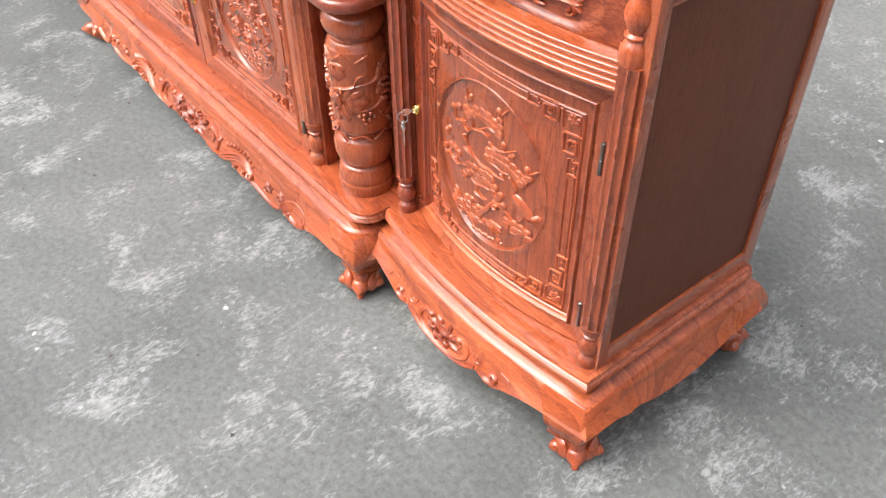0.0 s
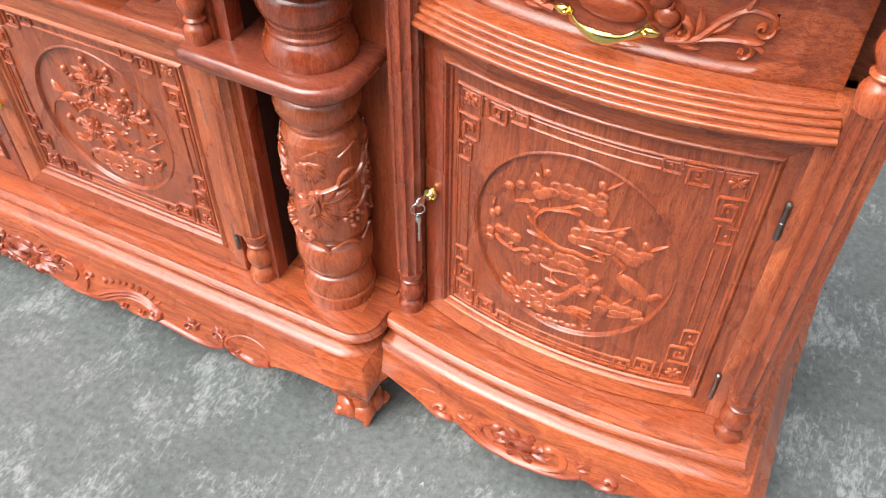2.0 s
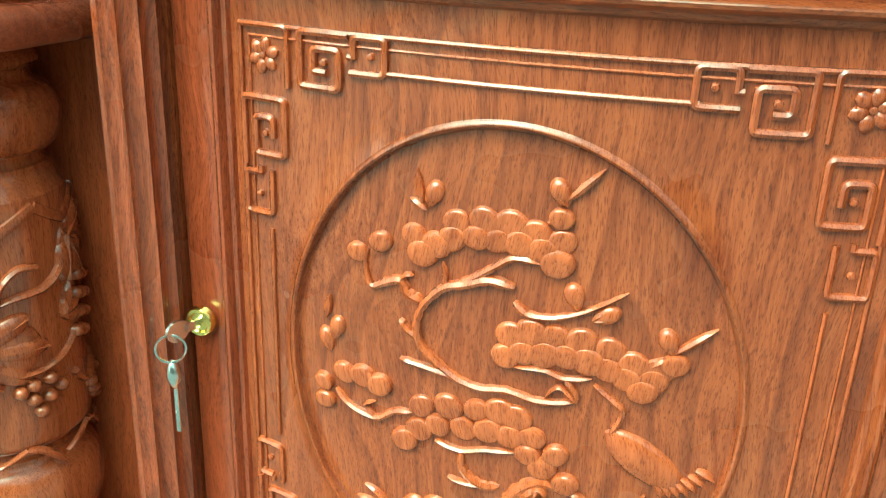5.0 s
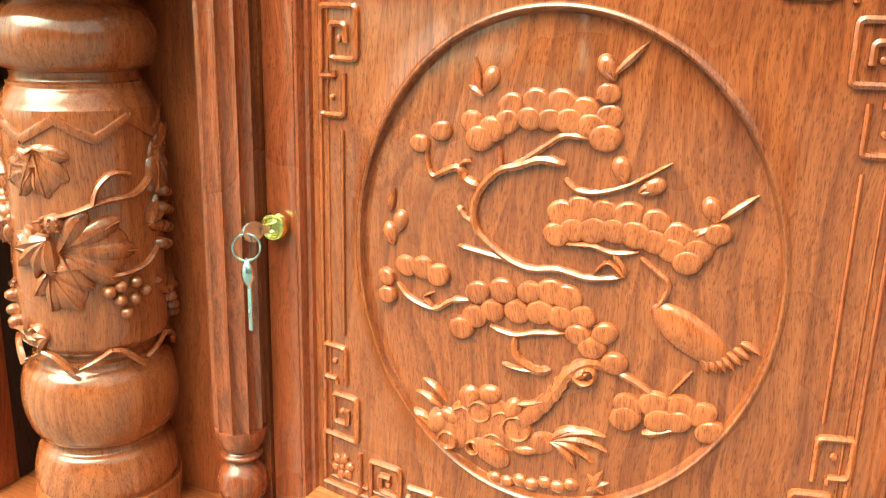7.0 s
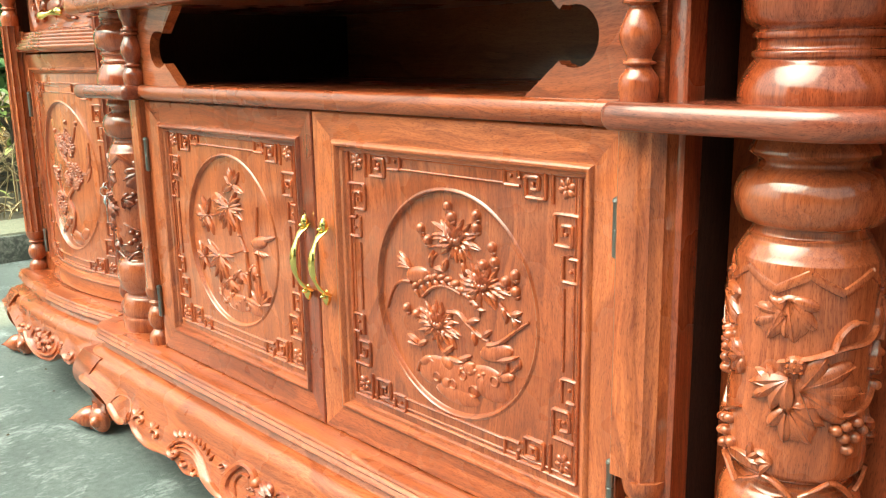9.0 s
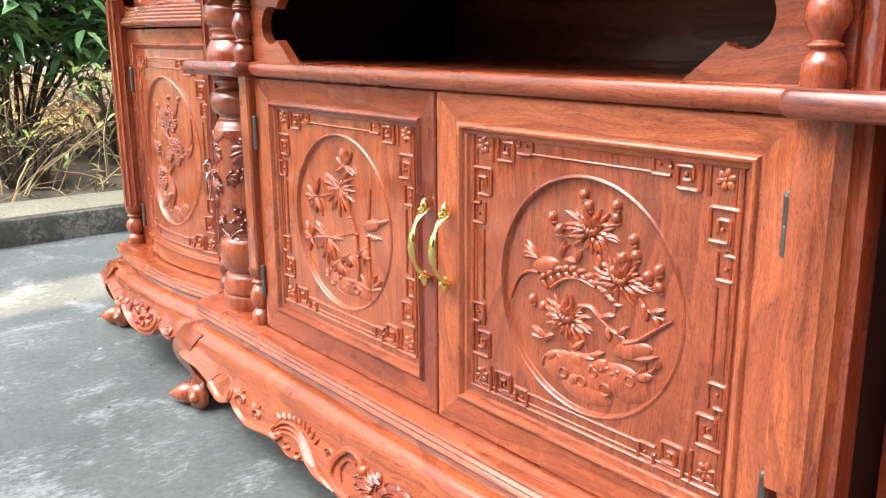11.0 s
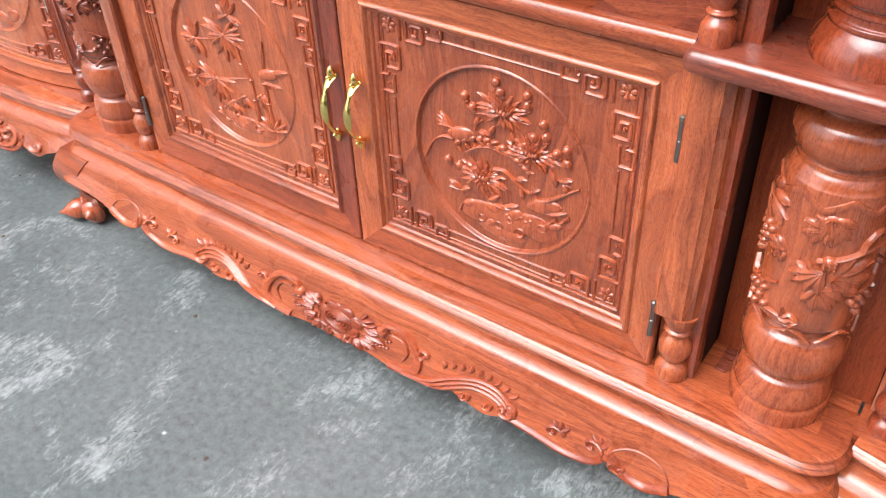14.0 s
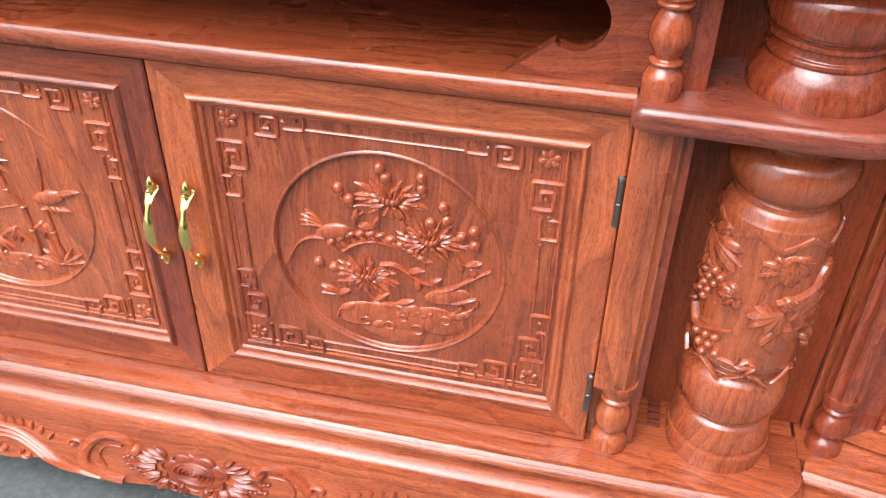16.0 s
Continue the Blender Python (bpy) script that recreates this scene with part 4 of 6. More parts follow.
def column_carving(sx):
    """Vine leaves, a flower, tendrils and grapes between two pointed hems."""
    m0 = column_map(*column_at(sx), 0.0635 * SLIM, sx)
    m = lambda u, v, w: m0(u, v, w * 1.15)
    around = 2 * math.pi * 0.0635 * SLIM
    r = random.Random(4)
    bm = bmesh.new()
    d = around / 7
    for k in range(7):
        u = 0.002 + k * d
        ribbon(bm, m, curve_pts([(u - d / 2, 0.5195), (u - d / 4, 0.5115), (u, 0.5055)], 3), [0.0080] * 7, 0.0024)
        ribbon(bm, m, curve_pts([(u, 0.5055), (u + d / 4, 0.5125), (u + d / 2, 0.5195)], 3), [0.0080] * 7, 0.0024)
        ribbon(bm, m, curve_pts([(u, 0.354), (u + 0.010, 0.350), (u + d * 0.46, 0.338)], 3), [0.0030, 0.0040, 0.0048, 0.0054, 0.0056, 0.0058, 0.0050], 0.0030)
        ribbon(bm, m, curve_pts([(u - d * 0.46, 0.342), (u - 0.010, 0.348), (u, 0.354)], 3), [0.0020, 0.0026, 0.0030, 0.0034, 0.0034, 0.0032, 0.0030], 0.0020)
    for half in (0, 1):
        o = half * around / 2
        # front: a flat leaf, a winding tendril, a flower and its leaves
        vine_leaf(bm, m, o + 0.012, 0.500, -80, 0.036, 0.0040, r)
        vine_leaf(bm, m, o + 0.012, 0.488, 205, 0.030, 0.0042, r)
        stroke(bm, m, [(o + 0.008, 0.450), (o + 0.032, 0.456), (o + 0.052, 0.463), (o + 0.076, 0.466), (o + 0.092, 0.478), (o + 0.102, 0.494)], 0.0030, 0.0070, 0.0055)
        stroke(bm, m, [(o + 0.046, 0.462), (o + 0.050, 0.474), (o + 0.060, 0.482), (o + 0.072, 0.480)], 0.0042, 0.0056, 0.0056)
        dome(bm, m, o + 0.020, 0.449, 0.0085, 0.0078, 0.0066, 0, 12, 4)
        for i in range(9):
            dome(bm, m, o + 0.015 + 0.0045 * (i % 3), 0.4445 + 0.0042 * (i // 3), 0.0024, 0.0022, 0.0078, 0, 6, 2)
        for a in (-175, -150, -125, -100):
            leaf(bm, m, o + 0.016, 0.438, a, 0.030, 0.0125, 0.0072, 0.25)
        vine_leaf(bm, m, o + 0.024, 0.430, -4, 0.052, 0.0062, r)
        vine_leaf(bm, m, o + 0.016, 0.416, -58, 0.036, 0.0060, r)
        for a in (100, 60, 30, 140):
            leaf(bm, m, o + 0.006, 0.428, a + 60, 0.020, 0.0085, 0.0060, 0.3)
        stroke(bm, m, [(o + 0.050, 0.410), (o + 0.066, 0.410), (o + 0.082, 0.414), (o + 0.096, 0.424)], 0.0046, 0.0034, 0.0046)
        for u, v in ((0.071, 0.402), (0.060, 0.401), (0.059, 0.391), (0.069, 0.390), (0.063, 0.381), (0.052, 0.398), (0.078, 0.394)):
            dome(bm, m, o + u, v, 0.0052, 0.0050, 0.0062, 0, 10, 4)
        for a in (170, 215, 130):
            leaf(bm, m, o + 0.008, 0.366, a, 0.016, 0.0065, 0.0045, 0.4)
        # flank: a hanging leaf with a bunch of grapes, and a second bunch below on its stem
        leaf(bm, m, o - 0.076, 0.496, -6, 0.050, 0.0100, 0.0056, -0.25)
        vine_leaf(bm, m, o - 0.074, 0.494, -32, 0.050, 0.0056, r)
        for i in range(4):
            for k in range(3 - i // 2):
                dome(bm, m, o - 0.046 - 0.0058 * i - 0.0085 * k, 0.456 - 0.0115 * i + 0.003 * k, 0.0054, 0.0052, 0.0064, 0, 10, 4)
        stroke(bm, m, [(o - 0.080, 0.398), (o - 0.066, 0.384), (o - 0.046, 0.392), (o - 0.022, 0.404)], 0.0056, 0.0030, 0.0050)
        for u, v in ((-0.060, 0.379), (-0.047, 0.384), (-0.036, 0.388), (-0.053, 0.370), (-0.041, 0.375), (-0.032, 0.369), (-0.046, 0.362)):
            dome(bm, m, o + u, v, 0.0054, 0.0052, 0.0064, 0, 10, 4)
        stroke(bm, m, [(o - 0.028, 0.366), (o - 0.016, 0.366), (o - 0.006, 0.362)], 0.0026, 0.0034, 0.0040)
        for a in (20, -25, 65):
            leaf(bm, m, o - 0.012, 0.365, a, 0.013, 0.0060, 0.0045, 0.3)
        vine_leaf(bm, m, o - 0.024, 0.446, 200, 0.026, 0.0055, r)
        for a in (-30, 10, 50):
            leaf(bm, m, o + 0.086, 0.442, a, 0.022, 0.0095, 0.0052, 0.3)
    return bm


FLUTED_FOOT = [(0.0190, LEDGE), (0.0195, 0.213), (0.0180, 0.222), (0.0130, 0.229), (0.0120, 0.232), (0.0165, 0.238), (0.0195, 0.250), (0.0175, 0.262), (0.0120, 0.271), (0.0115, 0.274), (0.0155, 0.277), (0.0155, 0.280), (0.0125, 0.283), (0.0165, 0.288), (0.0190, 0.297), (0.0195, 0.305)]


def post(cx, cy, top, sx, k=1.0, size=1.0, mat=DARKWOOD):
    bm = bmesh.new()
    foot = [(r * size, LEDGE + (z - LEDGE) * k) for r, z in dense(FLUTED_FOOT)]
    lathe(bm, foot, cx, cy, sx, 28)
    z = foot[-1][1]
    lathe(bm, [(0.0195 * size, z + 0.0003), (0.0195 * size, (z + top) / 2), (0.0195 * size, top)], cx, cy, sx, 80, 10, 0.0035 * size)
    part("fluted_post", bm, mat, stand)


def pilaster(x0, x1, y0, z0, z1, sx):
    """A post with a plain face and a rounded, fluted outer corner, on a turned foot."""
    w = x1 - x0
    plan = [(x0, y0 + 0.045), (x0, y0 + 0.003), (x0 + 0.003, y0)] + [(x0 + 0.003 + (0.45 * w - 0.003) * i / 4, y0) for i in range(1, 5)]
    n = 44
    for i in range(1, n + 1):
        a = math.pi / 2 * i / n
        k = 1 - 0.040 * abs(math.sin(a * 8)) ** 0.7 * (1 if i < n - 2 else 0)
        plan.append((x0 + 0.45 * w + 0.55 * w * math.sin(a) * k, y0 + 0.040 - 0.040 * math.cos(a) * k))
    plan.append((x1, y0 + 0.045))
    bm = bmesh.new()
    vs = grid(bm, [[(sx * x, y, z) for x, y in plan] for z in (z0, z1)], close=True)
    cap(bm, vs[0])
    cap(bm, vs[1])
    lathe(bm, [(r * 1.05, LEDGE + (z - LEDGE) * (z0 - LEDGE) / 0.1) for r, z in dense(FLUTED_FOOT)], (x0 + x1) / 2 + 0.001, y0 + 0.020, sx, 28)
    box(bm, x0 + 0.0005, x1 - 0.0005, y0 + 0.030, y0 + 0.045, LEDGE, z0 + 0.01, 0.0005, sx)
    part("fluted_post", bm, WOOD_Z, stand)


def baluster(cx, cy, z0, z1, sx, size=1.0):
    prof = [(0.0190, 0.0), (0.0205, 0.08), (0.0195, 0.16), (0.0140, 0.22), (0.0130, 0.24), (0.0165, 0.255), (0.0165, 0.275), (0.0125, 0.295), (0.0150, 0.34), (0.0205, 0.43), (0.0195, 0.52), (0.0140, 0.62), (0.0120, 0.655), (0.0180, 0.675), (0.0180, 0.70), (0.0150, 0.715), (0.0180, 0.73), (0.0175, 0.75), (0.0125, 0.78), (0.0135, 0.84), (0.0175, 0.90), (0.0190, 1.0)]
    bm = bmesh.new()
    lathe(bm, [(r * size, z0 + (z1 - z0) * t) for r, t in dense(prof)], cx, cy, sx, 32)
    part("baluster", bm, CARVED, stand)


for sx in (1, -1):
    bm = bmesh.new()
    lathe(bm, [(r * SLIM, z) for r, z in dense(LOWER)], *column_at(sx), sx, 64)
    col = part("column", bm, TURNED, stand, "turned column carved with vines")
    part("carved_vine", column_carving(sx), TURNED, col)
    bm = bmesh.new()
    lathe(bm, [(r * SLIM, z) for r, z in dense(UPPER)], *column_at(sx), sx, 64)
    part("upper_column", bm, CARVED, stand, "short turned upper column")
    pilaster(0.4595, 0.5095, -0.018, 0.305, 0.6185, sx)
    post(0.722, 0.053, 0.757, sx, 0.86, 1.0)
    post(1.2120, 0.0505, 0.757, sx, 0.90, 1.05, WOOD_Z)
    baluster(0.475, -0.010, 0.642, 0.757, sx, 0.84)
    baluster(0.720, 0.053, 0.757, 0.896, sx)
    baluster(1.207, 0.049, 0.757, 0.896, sx, 0.92)


# ---- doors ----
FRAME = [(0.0, -0.006), (0.0, 0.0100), (0.0015, 0.0115), (0.008, 0.0110), (0.0245, 0.0066), (0.0262, 0.0068), (0.0276, 0.0098), (0.0295, 0.0108), (0.0314, 0.0100), (0.0328, 0.0072), (0.0338, 0.0040), (0.0365, 0.0030), (0.0385, -0.001)]

# the oval field is sunk behind a rounded rim
SUNK = 0.0042
COVE = [(0.0030, 0.0005), (0.0020, 0.0016), (0.0008, 0.0019), (-0.0004, 0.0011), (-0.0011, -0.0008), (-0.0017, -0.0030), (-0.0027, -0.0043), (-0.0042, -SUNK)]


def frame_side(bm, m, corners, i, width, n=14):
    """One mitred side of a door frame: corners anticlockwise from bottom left, side i from corner i to i+1."""
    (u0, v0, u1, v1) = corners
    rows = []
    for d, w in FRAME:
        d = d * width
        a = ((u0 + d, v0 + d), (u1 - d, v0 + d), (u1 - d, v1 - d), (u0 + d, v1 - d))
        p, q = a[i], a[(i + 1) % 4]
        k = n if i % 2 == 0 else 1
        rows.append([m(p[0] + (q[0] - p[0]) * t / k, p[1] + (q[1] - p[1]) * t / k, w) for t in range(k + 1)])
    grid(bm, rows)


SPIRAL = [(-1.0, 1.0), (1.0, 1.0), (1.0, -1.0), (-0.62, -1.0), (-0.62, 0.42), (0.45, 0.42), (0.45, -0.42), (-0.12, -0.42)]


def rounded(pts, r):
    """A line with its corners rounded off."""
    out = [pts[0]]
    for (ax, ay), (bx, by), (cx, cy) in zip(pts, pts[1:], pts[2:]):
        p, q = Vector((ax - bx, ay - by)), Vector((cx - bx, cy - by))
        k = min(r, p.length * 0.45, q.length * 0.45)
        p, q = p.normalized() * k, q.normalized() * k
        for t in (0.0, 0.33, 0.67, 1.0):
            v = p * (1 - t) ** 2 + q * t ** 2
            out.append((bx + v.x, by + v.y))
    return out + ([pts[-1]] if len(pts) > 1 else [])


def fret_corner(bm, m, cu, cv, hu, hv, tall):
    """A corner of the fretwork: a blossom, and on each arm a large and a small square spiral."""
    P = lambda pts: rounded([(cu + hu * a, cv + hv * b) for a, b in pts], 0.0030)
    w, h = 0.0050, 0.0034
    blossom(bm, m, cu, cv, 0.0115, 6, 0.0032)
    c = 0.0165
    ribbon(bm, m, P([(-c, -c), (c, -c), (c, c * 0.2), (c, c)]), w * 0.8, h)
    for turn in (0, 1):
        k = tall if turn else 1.0
        S = lambda a, b: (b, a) if turn else (a, b)
        ctr, r = 0.041 * (1.08 if turn else 1.0), 0.0155
        ribbon(bm, m, P([S(ctr + r * k * a, -0.001 + r * 0.95 * b) for a, b in [(-x, -y) for x, y in SPIRAL]]), w, h)
        dome(bm, m, *P([S(ctr, 0)])[0], 0.0028, 0.0028, h * 1.1, seg=8, rings=2)
        ctr2 = ctr + r * k + 0.0125 * k
        r2 = 0.0095
        ribbon(bm, m, P([S(ctr2 + r2 * k * a, -0.006 + r2 * b) for a, b in ((-1.2, 1), (1, 1), (1, -1), (-1, -1), (-1, 0.2))]), w * 0.9, h)
        dome(bm, m, *P([S(ctr2 + 0.001, -0.006)])[0], 0.0026, 0.0026, h, seg=8, rings=2)
        ribbon(bm, m, P([S(ctr + r * k, -r * 0.3), S(ctr2 - r2 * k, -r * 0.3)]), w * 0.9, h)


def hinge(m, u, z1, long, door):
    bm = bmesh.new()
    c = Vector(m(u, z1, 0.015))
    lathe(bm, [(0.0001, z1 - long - 0.002), (0.0036, z1 - long), (0.0036, z1 - long / 2 - 0.0005), (0.0031, z1 - long / 2), (0.0036, z1 - long / 2 + 0.0005), (0.0036, z1 - 0.002), (0.0044, z1 - 0.001), (0.0036, z1 + 0.002), (0.0001, z1 + 0.004)], c.x, c.y, 1, 12)
    part("hinge", bm, STEEL, door, "dull steel hinge barrel")


def door(m, u0, u1, v0, v1, width, oval, fret, tall, hinge_u, hinges, relief, label, dark_stile=9):
    """A framed door. oval: centre and half axes; fret: the rectangle of the fretwork's outer line."""
    cu, cv, ru, rv = oval
    k = 0.030 * width
    N = 120
    edge, ring = [], []
    for i in range(N):
        side, t = divmod(i, N // 4)
        t = 2 * t / (N // 4) - 1
        x, y = ((t, -1), (1, t), (-t, 1), (-1, -t))[side]
        edge.append(((u0 + u1) / 2 + x * ((u1 - u0) / 2 - k), (v0 + v1) / 2 + y * ((v1 - v0) / 2 - k)))
        ring.append(math.atan2(edge[-1][1] - cv, (edge[-1][0] - cu) * rv / ru))
    rows = []
    for j in range(7):
        rows.append([m(p[0] + (cu + (ru + 0.0036) * math.cos(a) - p[0]) * j / 6, p[1] + (cv + (rv + 0.0036) * math.sin(a) - p[1]) * j / 6, 0.0) for p, a in zip(edge, ring)])
    for o, w in COVE:
        rows.append([m(cu + (ru + o) * math.cos(a), cv + (rv + o) * math.sin(a), w) for a in ring])
    for f in (0.8, 0.6, 0.4, 0.2, 0.05):
        rows.append([m(cu + ru * f * math.cos(a), cv + rv * f * math.sin(a), -SUNK) for a in ring])
    bm = bmesh.new()
    cap(bm, grid(bm, rows, close=True)[-1])
    d = part("door", bm, WOOD_Z, stand, label)
    for i, nm in enumerate(("rail", "stile", "rail", "stile")):
        bm = bmesh.new()
        frame_side(bm, m, (u0, v0, u1, v1), i, width)
        part(nm, bm, (DARKWOOD if i == dark_stile else WOOD_Z) if i % 2 else WOOD_X, d)
    f0, g0, f1, g1 = fret
    bm = bmesh.new()
    for e, w in ((0.0, 0.0035), (0.0062, 0.0022)):
        for a, b in (((f0 + e, g0 + e), (f1 - e, g0 + e)), ((f1 - e, g0 + e), (f1 - e, g1 - e)), ((f1 - e, g1 - e), (f0 + e, g1 - e)), ((f0 + e, g1 - e), (f0 + e, g0 + e))):
            ribbon(bm, m, line(a, b, 12), w, 0.0028 if e == 0 else 0.0016)
    part("border_line", bm, CARVED, d)
    ins = 0.0165
    arm = 0.068
    for su, fu in ((1, f0 + ins), (-1, f1 - ins)):
        for sv, fv in ((1, g0 + ins), (-1, g1 - ins)):
            bm = bmesh.new()
            fret_corner(bm, m, fu, fv, su, sv, tall)
            part("fret_corner", bm, CARVED, d)
    runs = []
    for s, v in ((1, g0 + ins + 0.002), (-1, g1 - ins - 0.002)):
        runs.append(line((f0 + ins + arm + 0.008, v), (f1 - ins - arm - 0.008, v), 10))
    for s, u in ((1, f0 + ins + 0.002), (-1, f1 - ins - 0.002)):
        runs.append(line((u, g0 + ins + arm * tall + 0.014), (u, g1 - ins - arm * tall - 0.014), 4))
    for run in runs:
        bm = bmesh.new()
        ribbon(bm, m, run, 0.0032, 0.0026)
        part("fret_line", bm, CARVED, d)
    bm = bmesh.new()
    local = lambda u, v, w: m(cu + u, cv + v, w * 0.82 - SUNK)
    relief(bm, local)
    part("carved_scene", bm, CARVED, d)
    for z in hinges:
        hinge(m, hinge_u, z, 0.050, d)
    return d


def rocks(bm, m, spots, high=0.004):
    for u, v, a, b, t in spots:
        dome(bm, m, u, v, a, b, high, t, 14, 4)


def grass(bm, m, u, v, count, long, rng, lean=0):
    for i in range(count):
        leaf(bm, m, u + (i - count / 2) * 0.0025, v, 90 + lean + (i / (count - 1) - 0.5) * 110, long * rng.uniform(0.7, 1.1), 0.0055, 0.004, rng.uniform(-0.5, 0.5))


def tufts(bm, m, row, r, high, rng):
    """A row of overlapping flat-topped round tufts of pine needles."""
    for u, v in row:
        k = r * rng.uniform(0.92, 1.12)
        tilt = rng.uniform(-25, 25)
        top = high * rng.uniform(0.92, 1.08)
        seg, rows = 16, []
        for f, h in ((1.0, -0.15), (0.97, 0.45), (0.88, 0.80), (0.72, 0.96), (0.40, 0.97), (0.12, 0.93)):
            ring = []
            for j in range(seg):
                q = 2 * math.pi * j / seg
                lean = 1 + 0.16 * math.sin(q) * f
                x, y = k * f * math.cos(q), 0.86 * k * f * math.sin(q)
                c, s = math.cos(radians(tilt)), math.sin(radians(tilt))
                ring.append(m(u + x * c - y * s, v + x * s + y * c, top * h * lean))
            rows.append(ring)
        cap(bm, grid(bm, rows, close=True)[-1])


def bud(bm, m, u, v, ang, rng):
    """An opening pine bud: an egg held by two sepals."""
    dome(bm, m, u, v, 0.0074, 0.0058, 0.0052, ang, 12, 4)
    c, s = math.cos(radians(ang)), math.sin(radians(ang))
    for side in (-1, 1):
        leaf(bm, m, u - 0.009 * c, v - 0.009 * s, ang + side * 30, 0.012, 0.005, 0.0045, -0.5 * side)


def loop(bm, m, u, v, r, width, high):
    ribbon(bm, m, [(u + r * math.cos(radians(a)), v + 0.9 * r * math.sin(radians(a))) for a in range(-60, 301, 30)], width, high)


def pine_scene(bm, m0):
    r = random.Random(8)
    m = lambda u, v, w: m0(u + 0.004, v, w)

    def twig(pts, w0, w1, h=0.0055):
        p = curve_pts(pts, 5)
        k = len(p) - 1
        ws = [(w0 + (w1 - w0) * i / k) * min(1.0, 0.45 + 0.30 * i, 0.30 + 0.28 * (k - i)) * (1 + 0.16 * math.sin(2.3 * i + 40 * pts[0][0])) for i in range(k + 1)]
        hs = [h * (1 - 0.3 * i / k) * min(1.0, 0.6 + 0.2 * i, 0.45 + 0.25 * (k - i)) for i in range(k + 1)]
        ribbon(bm, m, p, ws, hs)

    # trunk and boughs
    twig([(-0.018, -0.104), (-0.004, -0.090), (0.006, -0.076), (0.013, -0.063), (0.026, -0.054), (0.043, -0.057)], 0.0130, 0.0070, 0.0062)
    twig([(0.003, 0.065), (-0.011, 0.067), (-0.025, 0.062), (-0.037, 0.058), (-0.049, 0.045), (-0.053, 0.032), (-0.051, 0.021), (-0.042, 0.012), (-0.027, 0.003), (-0.013, 0.000), (0.002, 0.002), (0.021, -0.001), (0.042, 0.002)], 0.0062, 0.0046, 0.0062)
    twig([(0.017, 0.081), (0.002, 0.082), (-0.009, 0.075), (-0.020, 0.067), (-0.033, 0.059)], 0.0040, 0.0055)
    twig([(-0.037, 0.059), (-0.037, 0.067), (-0.039, 0.073)], 0.0042, 0.0022)
    twig([(-0.050, 0.047), (-0.059, 0.050), (-0.064, 0.057), (-0.073, 0.054), (-0.081, 0.050), (-0.085, 0.054), (-0.087, 0.064), (-0.085, 0.072)], 0.0075, 0.0026)
    twig([(-0.064, 0.057), (-0.060, 0.061), (-0.056, 0.061)], 0.0045, 0.0025)
    twig([(-0.064, 0.033), (-0.059, 0.027), (-0.051, 0.023)], 0.0052, 0.0044)
    twig([(-0.063, 0.008), (-0.048, 0.006), (-0.027, 0.003)], 0.0036, 0.0052)
    twig([(0.003, 0.057), (0.011, 0.051), (0.024, 0.051), (0.039, 0.056), (0.051, 0.063), (0.063, 0.071)], 0.0055, 0.0022)
    twig([(0.006, 0.018), (0.022, 0.019), (0.034, 0.016), (0.049, 0.018)], 0.0032, 0.0045)
    twig([(0.034, 0.016), (0.040, 0.009), (0.042, 0.002)], 0.0045, 0.0040)
    twig([(0.042, 0.002), (0.032, 0.010), (0.024, 0.002)], 0.0040, 0.0024)
    twig([(-0.107, -0.024), (-0.097, -0.033), (-0.079, -0.037), (-0.066, -0.029), (-0.054, -0.027)], 0.0036, 0.0052)
    twig([(-0.079, -0.037), (-0.086, -0.030), (-0.079, -0.026)], 0.0034, 0.0022)
    twig([(-0.039, -0.041), (-0.023, -0.044), (-0.008, -0.040), (0.009, -0.038)], 0.0038, 0.0038)
    twig([(-0.022, -0.044), (-0.022, -0.054), (-0.017, -0.061), (-0.007, -0.065), (0.002, -0.063)], 0.0048, 0.0070)
    twig([(-0.030, -0.064), (-0.020, -0.066), (-0.008, -0.066)], 0.0026, 0.0040)
    twig([(0.026, -0.058), (0.018, -0.065), (0.022, -0.072)], 0.0080, 0.0050, 0.0068)
    twig([(0.003, -0.082), (-0.010, -0.088), (-0.023, -0.091)], 0.0056, 0.0030)
    twig([(0.043, -0.057), (0.054, -0.062), (0.062, -0.067), (0.071, -0.073)], 0.0060, 0.0038)
    twig([(0.060, -0.094), (0.072, -0.091), (0.082, -0.086)], 0.0070, 0.0030)
    twig([(0.085, -0.050), (0.074, -0.066)], 0.0030, 0.0036)
    scroll(bm, m, 0.024, -0.061, 0.0085, 0.9, 200, 1, 0.0045, 0.0070, 14)
    # pads of foliage, the upper rows behind
    R = 0.0090
    tufts(bm, m, [(-0.032, 0.097), (-0.016, 0.100), (-0.001, 0.100), (0.012, 0.097), (0.026, 0.094)], R, 0.0034, r)
    tufts(bm, m, [(-0.056, 0.085), (-0.034, 0.087), (-0.020, 0.090), (-0.008, 0.090), (0.004, 0.090), (0.016, 0.088)], R, 0.0044, r)
    tufts(bm, m, [(-0.043, 0.082), (-0.051, 0.076), (0.025, 0.082)], R, 0.0054, r)
    tufts(bm, m, [(0.003, 0.036), (0.014, 0.040), (0.027, 0.040), (0.041, 0.039), (0.057, 0.037), (0.070, 0.030), (0.083, 0.028)], R, 0.0034, r)
    tufts(bm, m, [(0.000, 0.023), (0.010, 0.027), (0.022, 0.028), (0.034, 0.029), (0.046, 0.028), (0.057, 0.025), (0.067, 0.021), (0.081, 0.022)], R, 0.0044, r)
    tufts(bm, m, [(0.076, 0.015)], R, 0.0054, r)
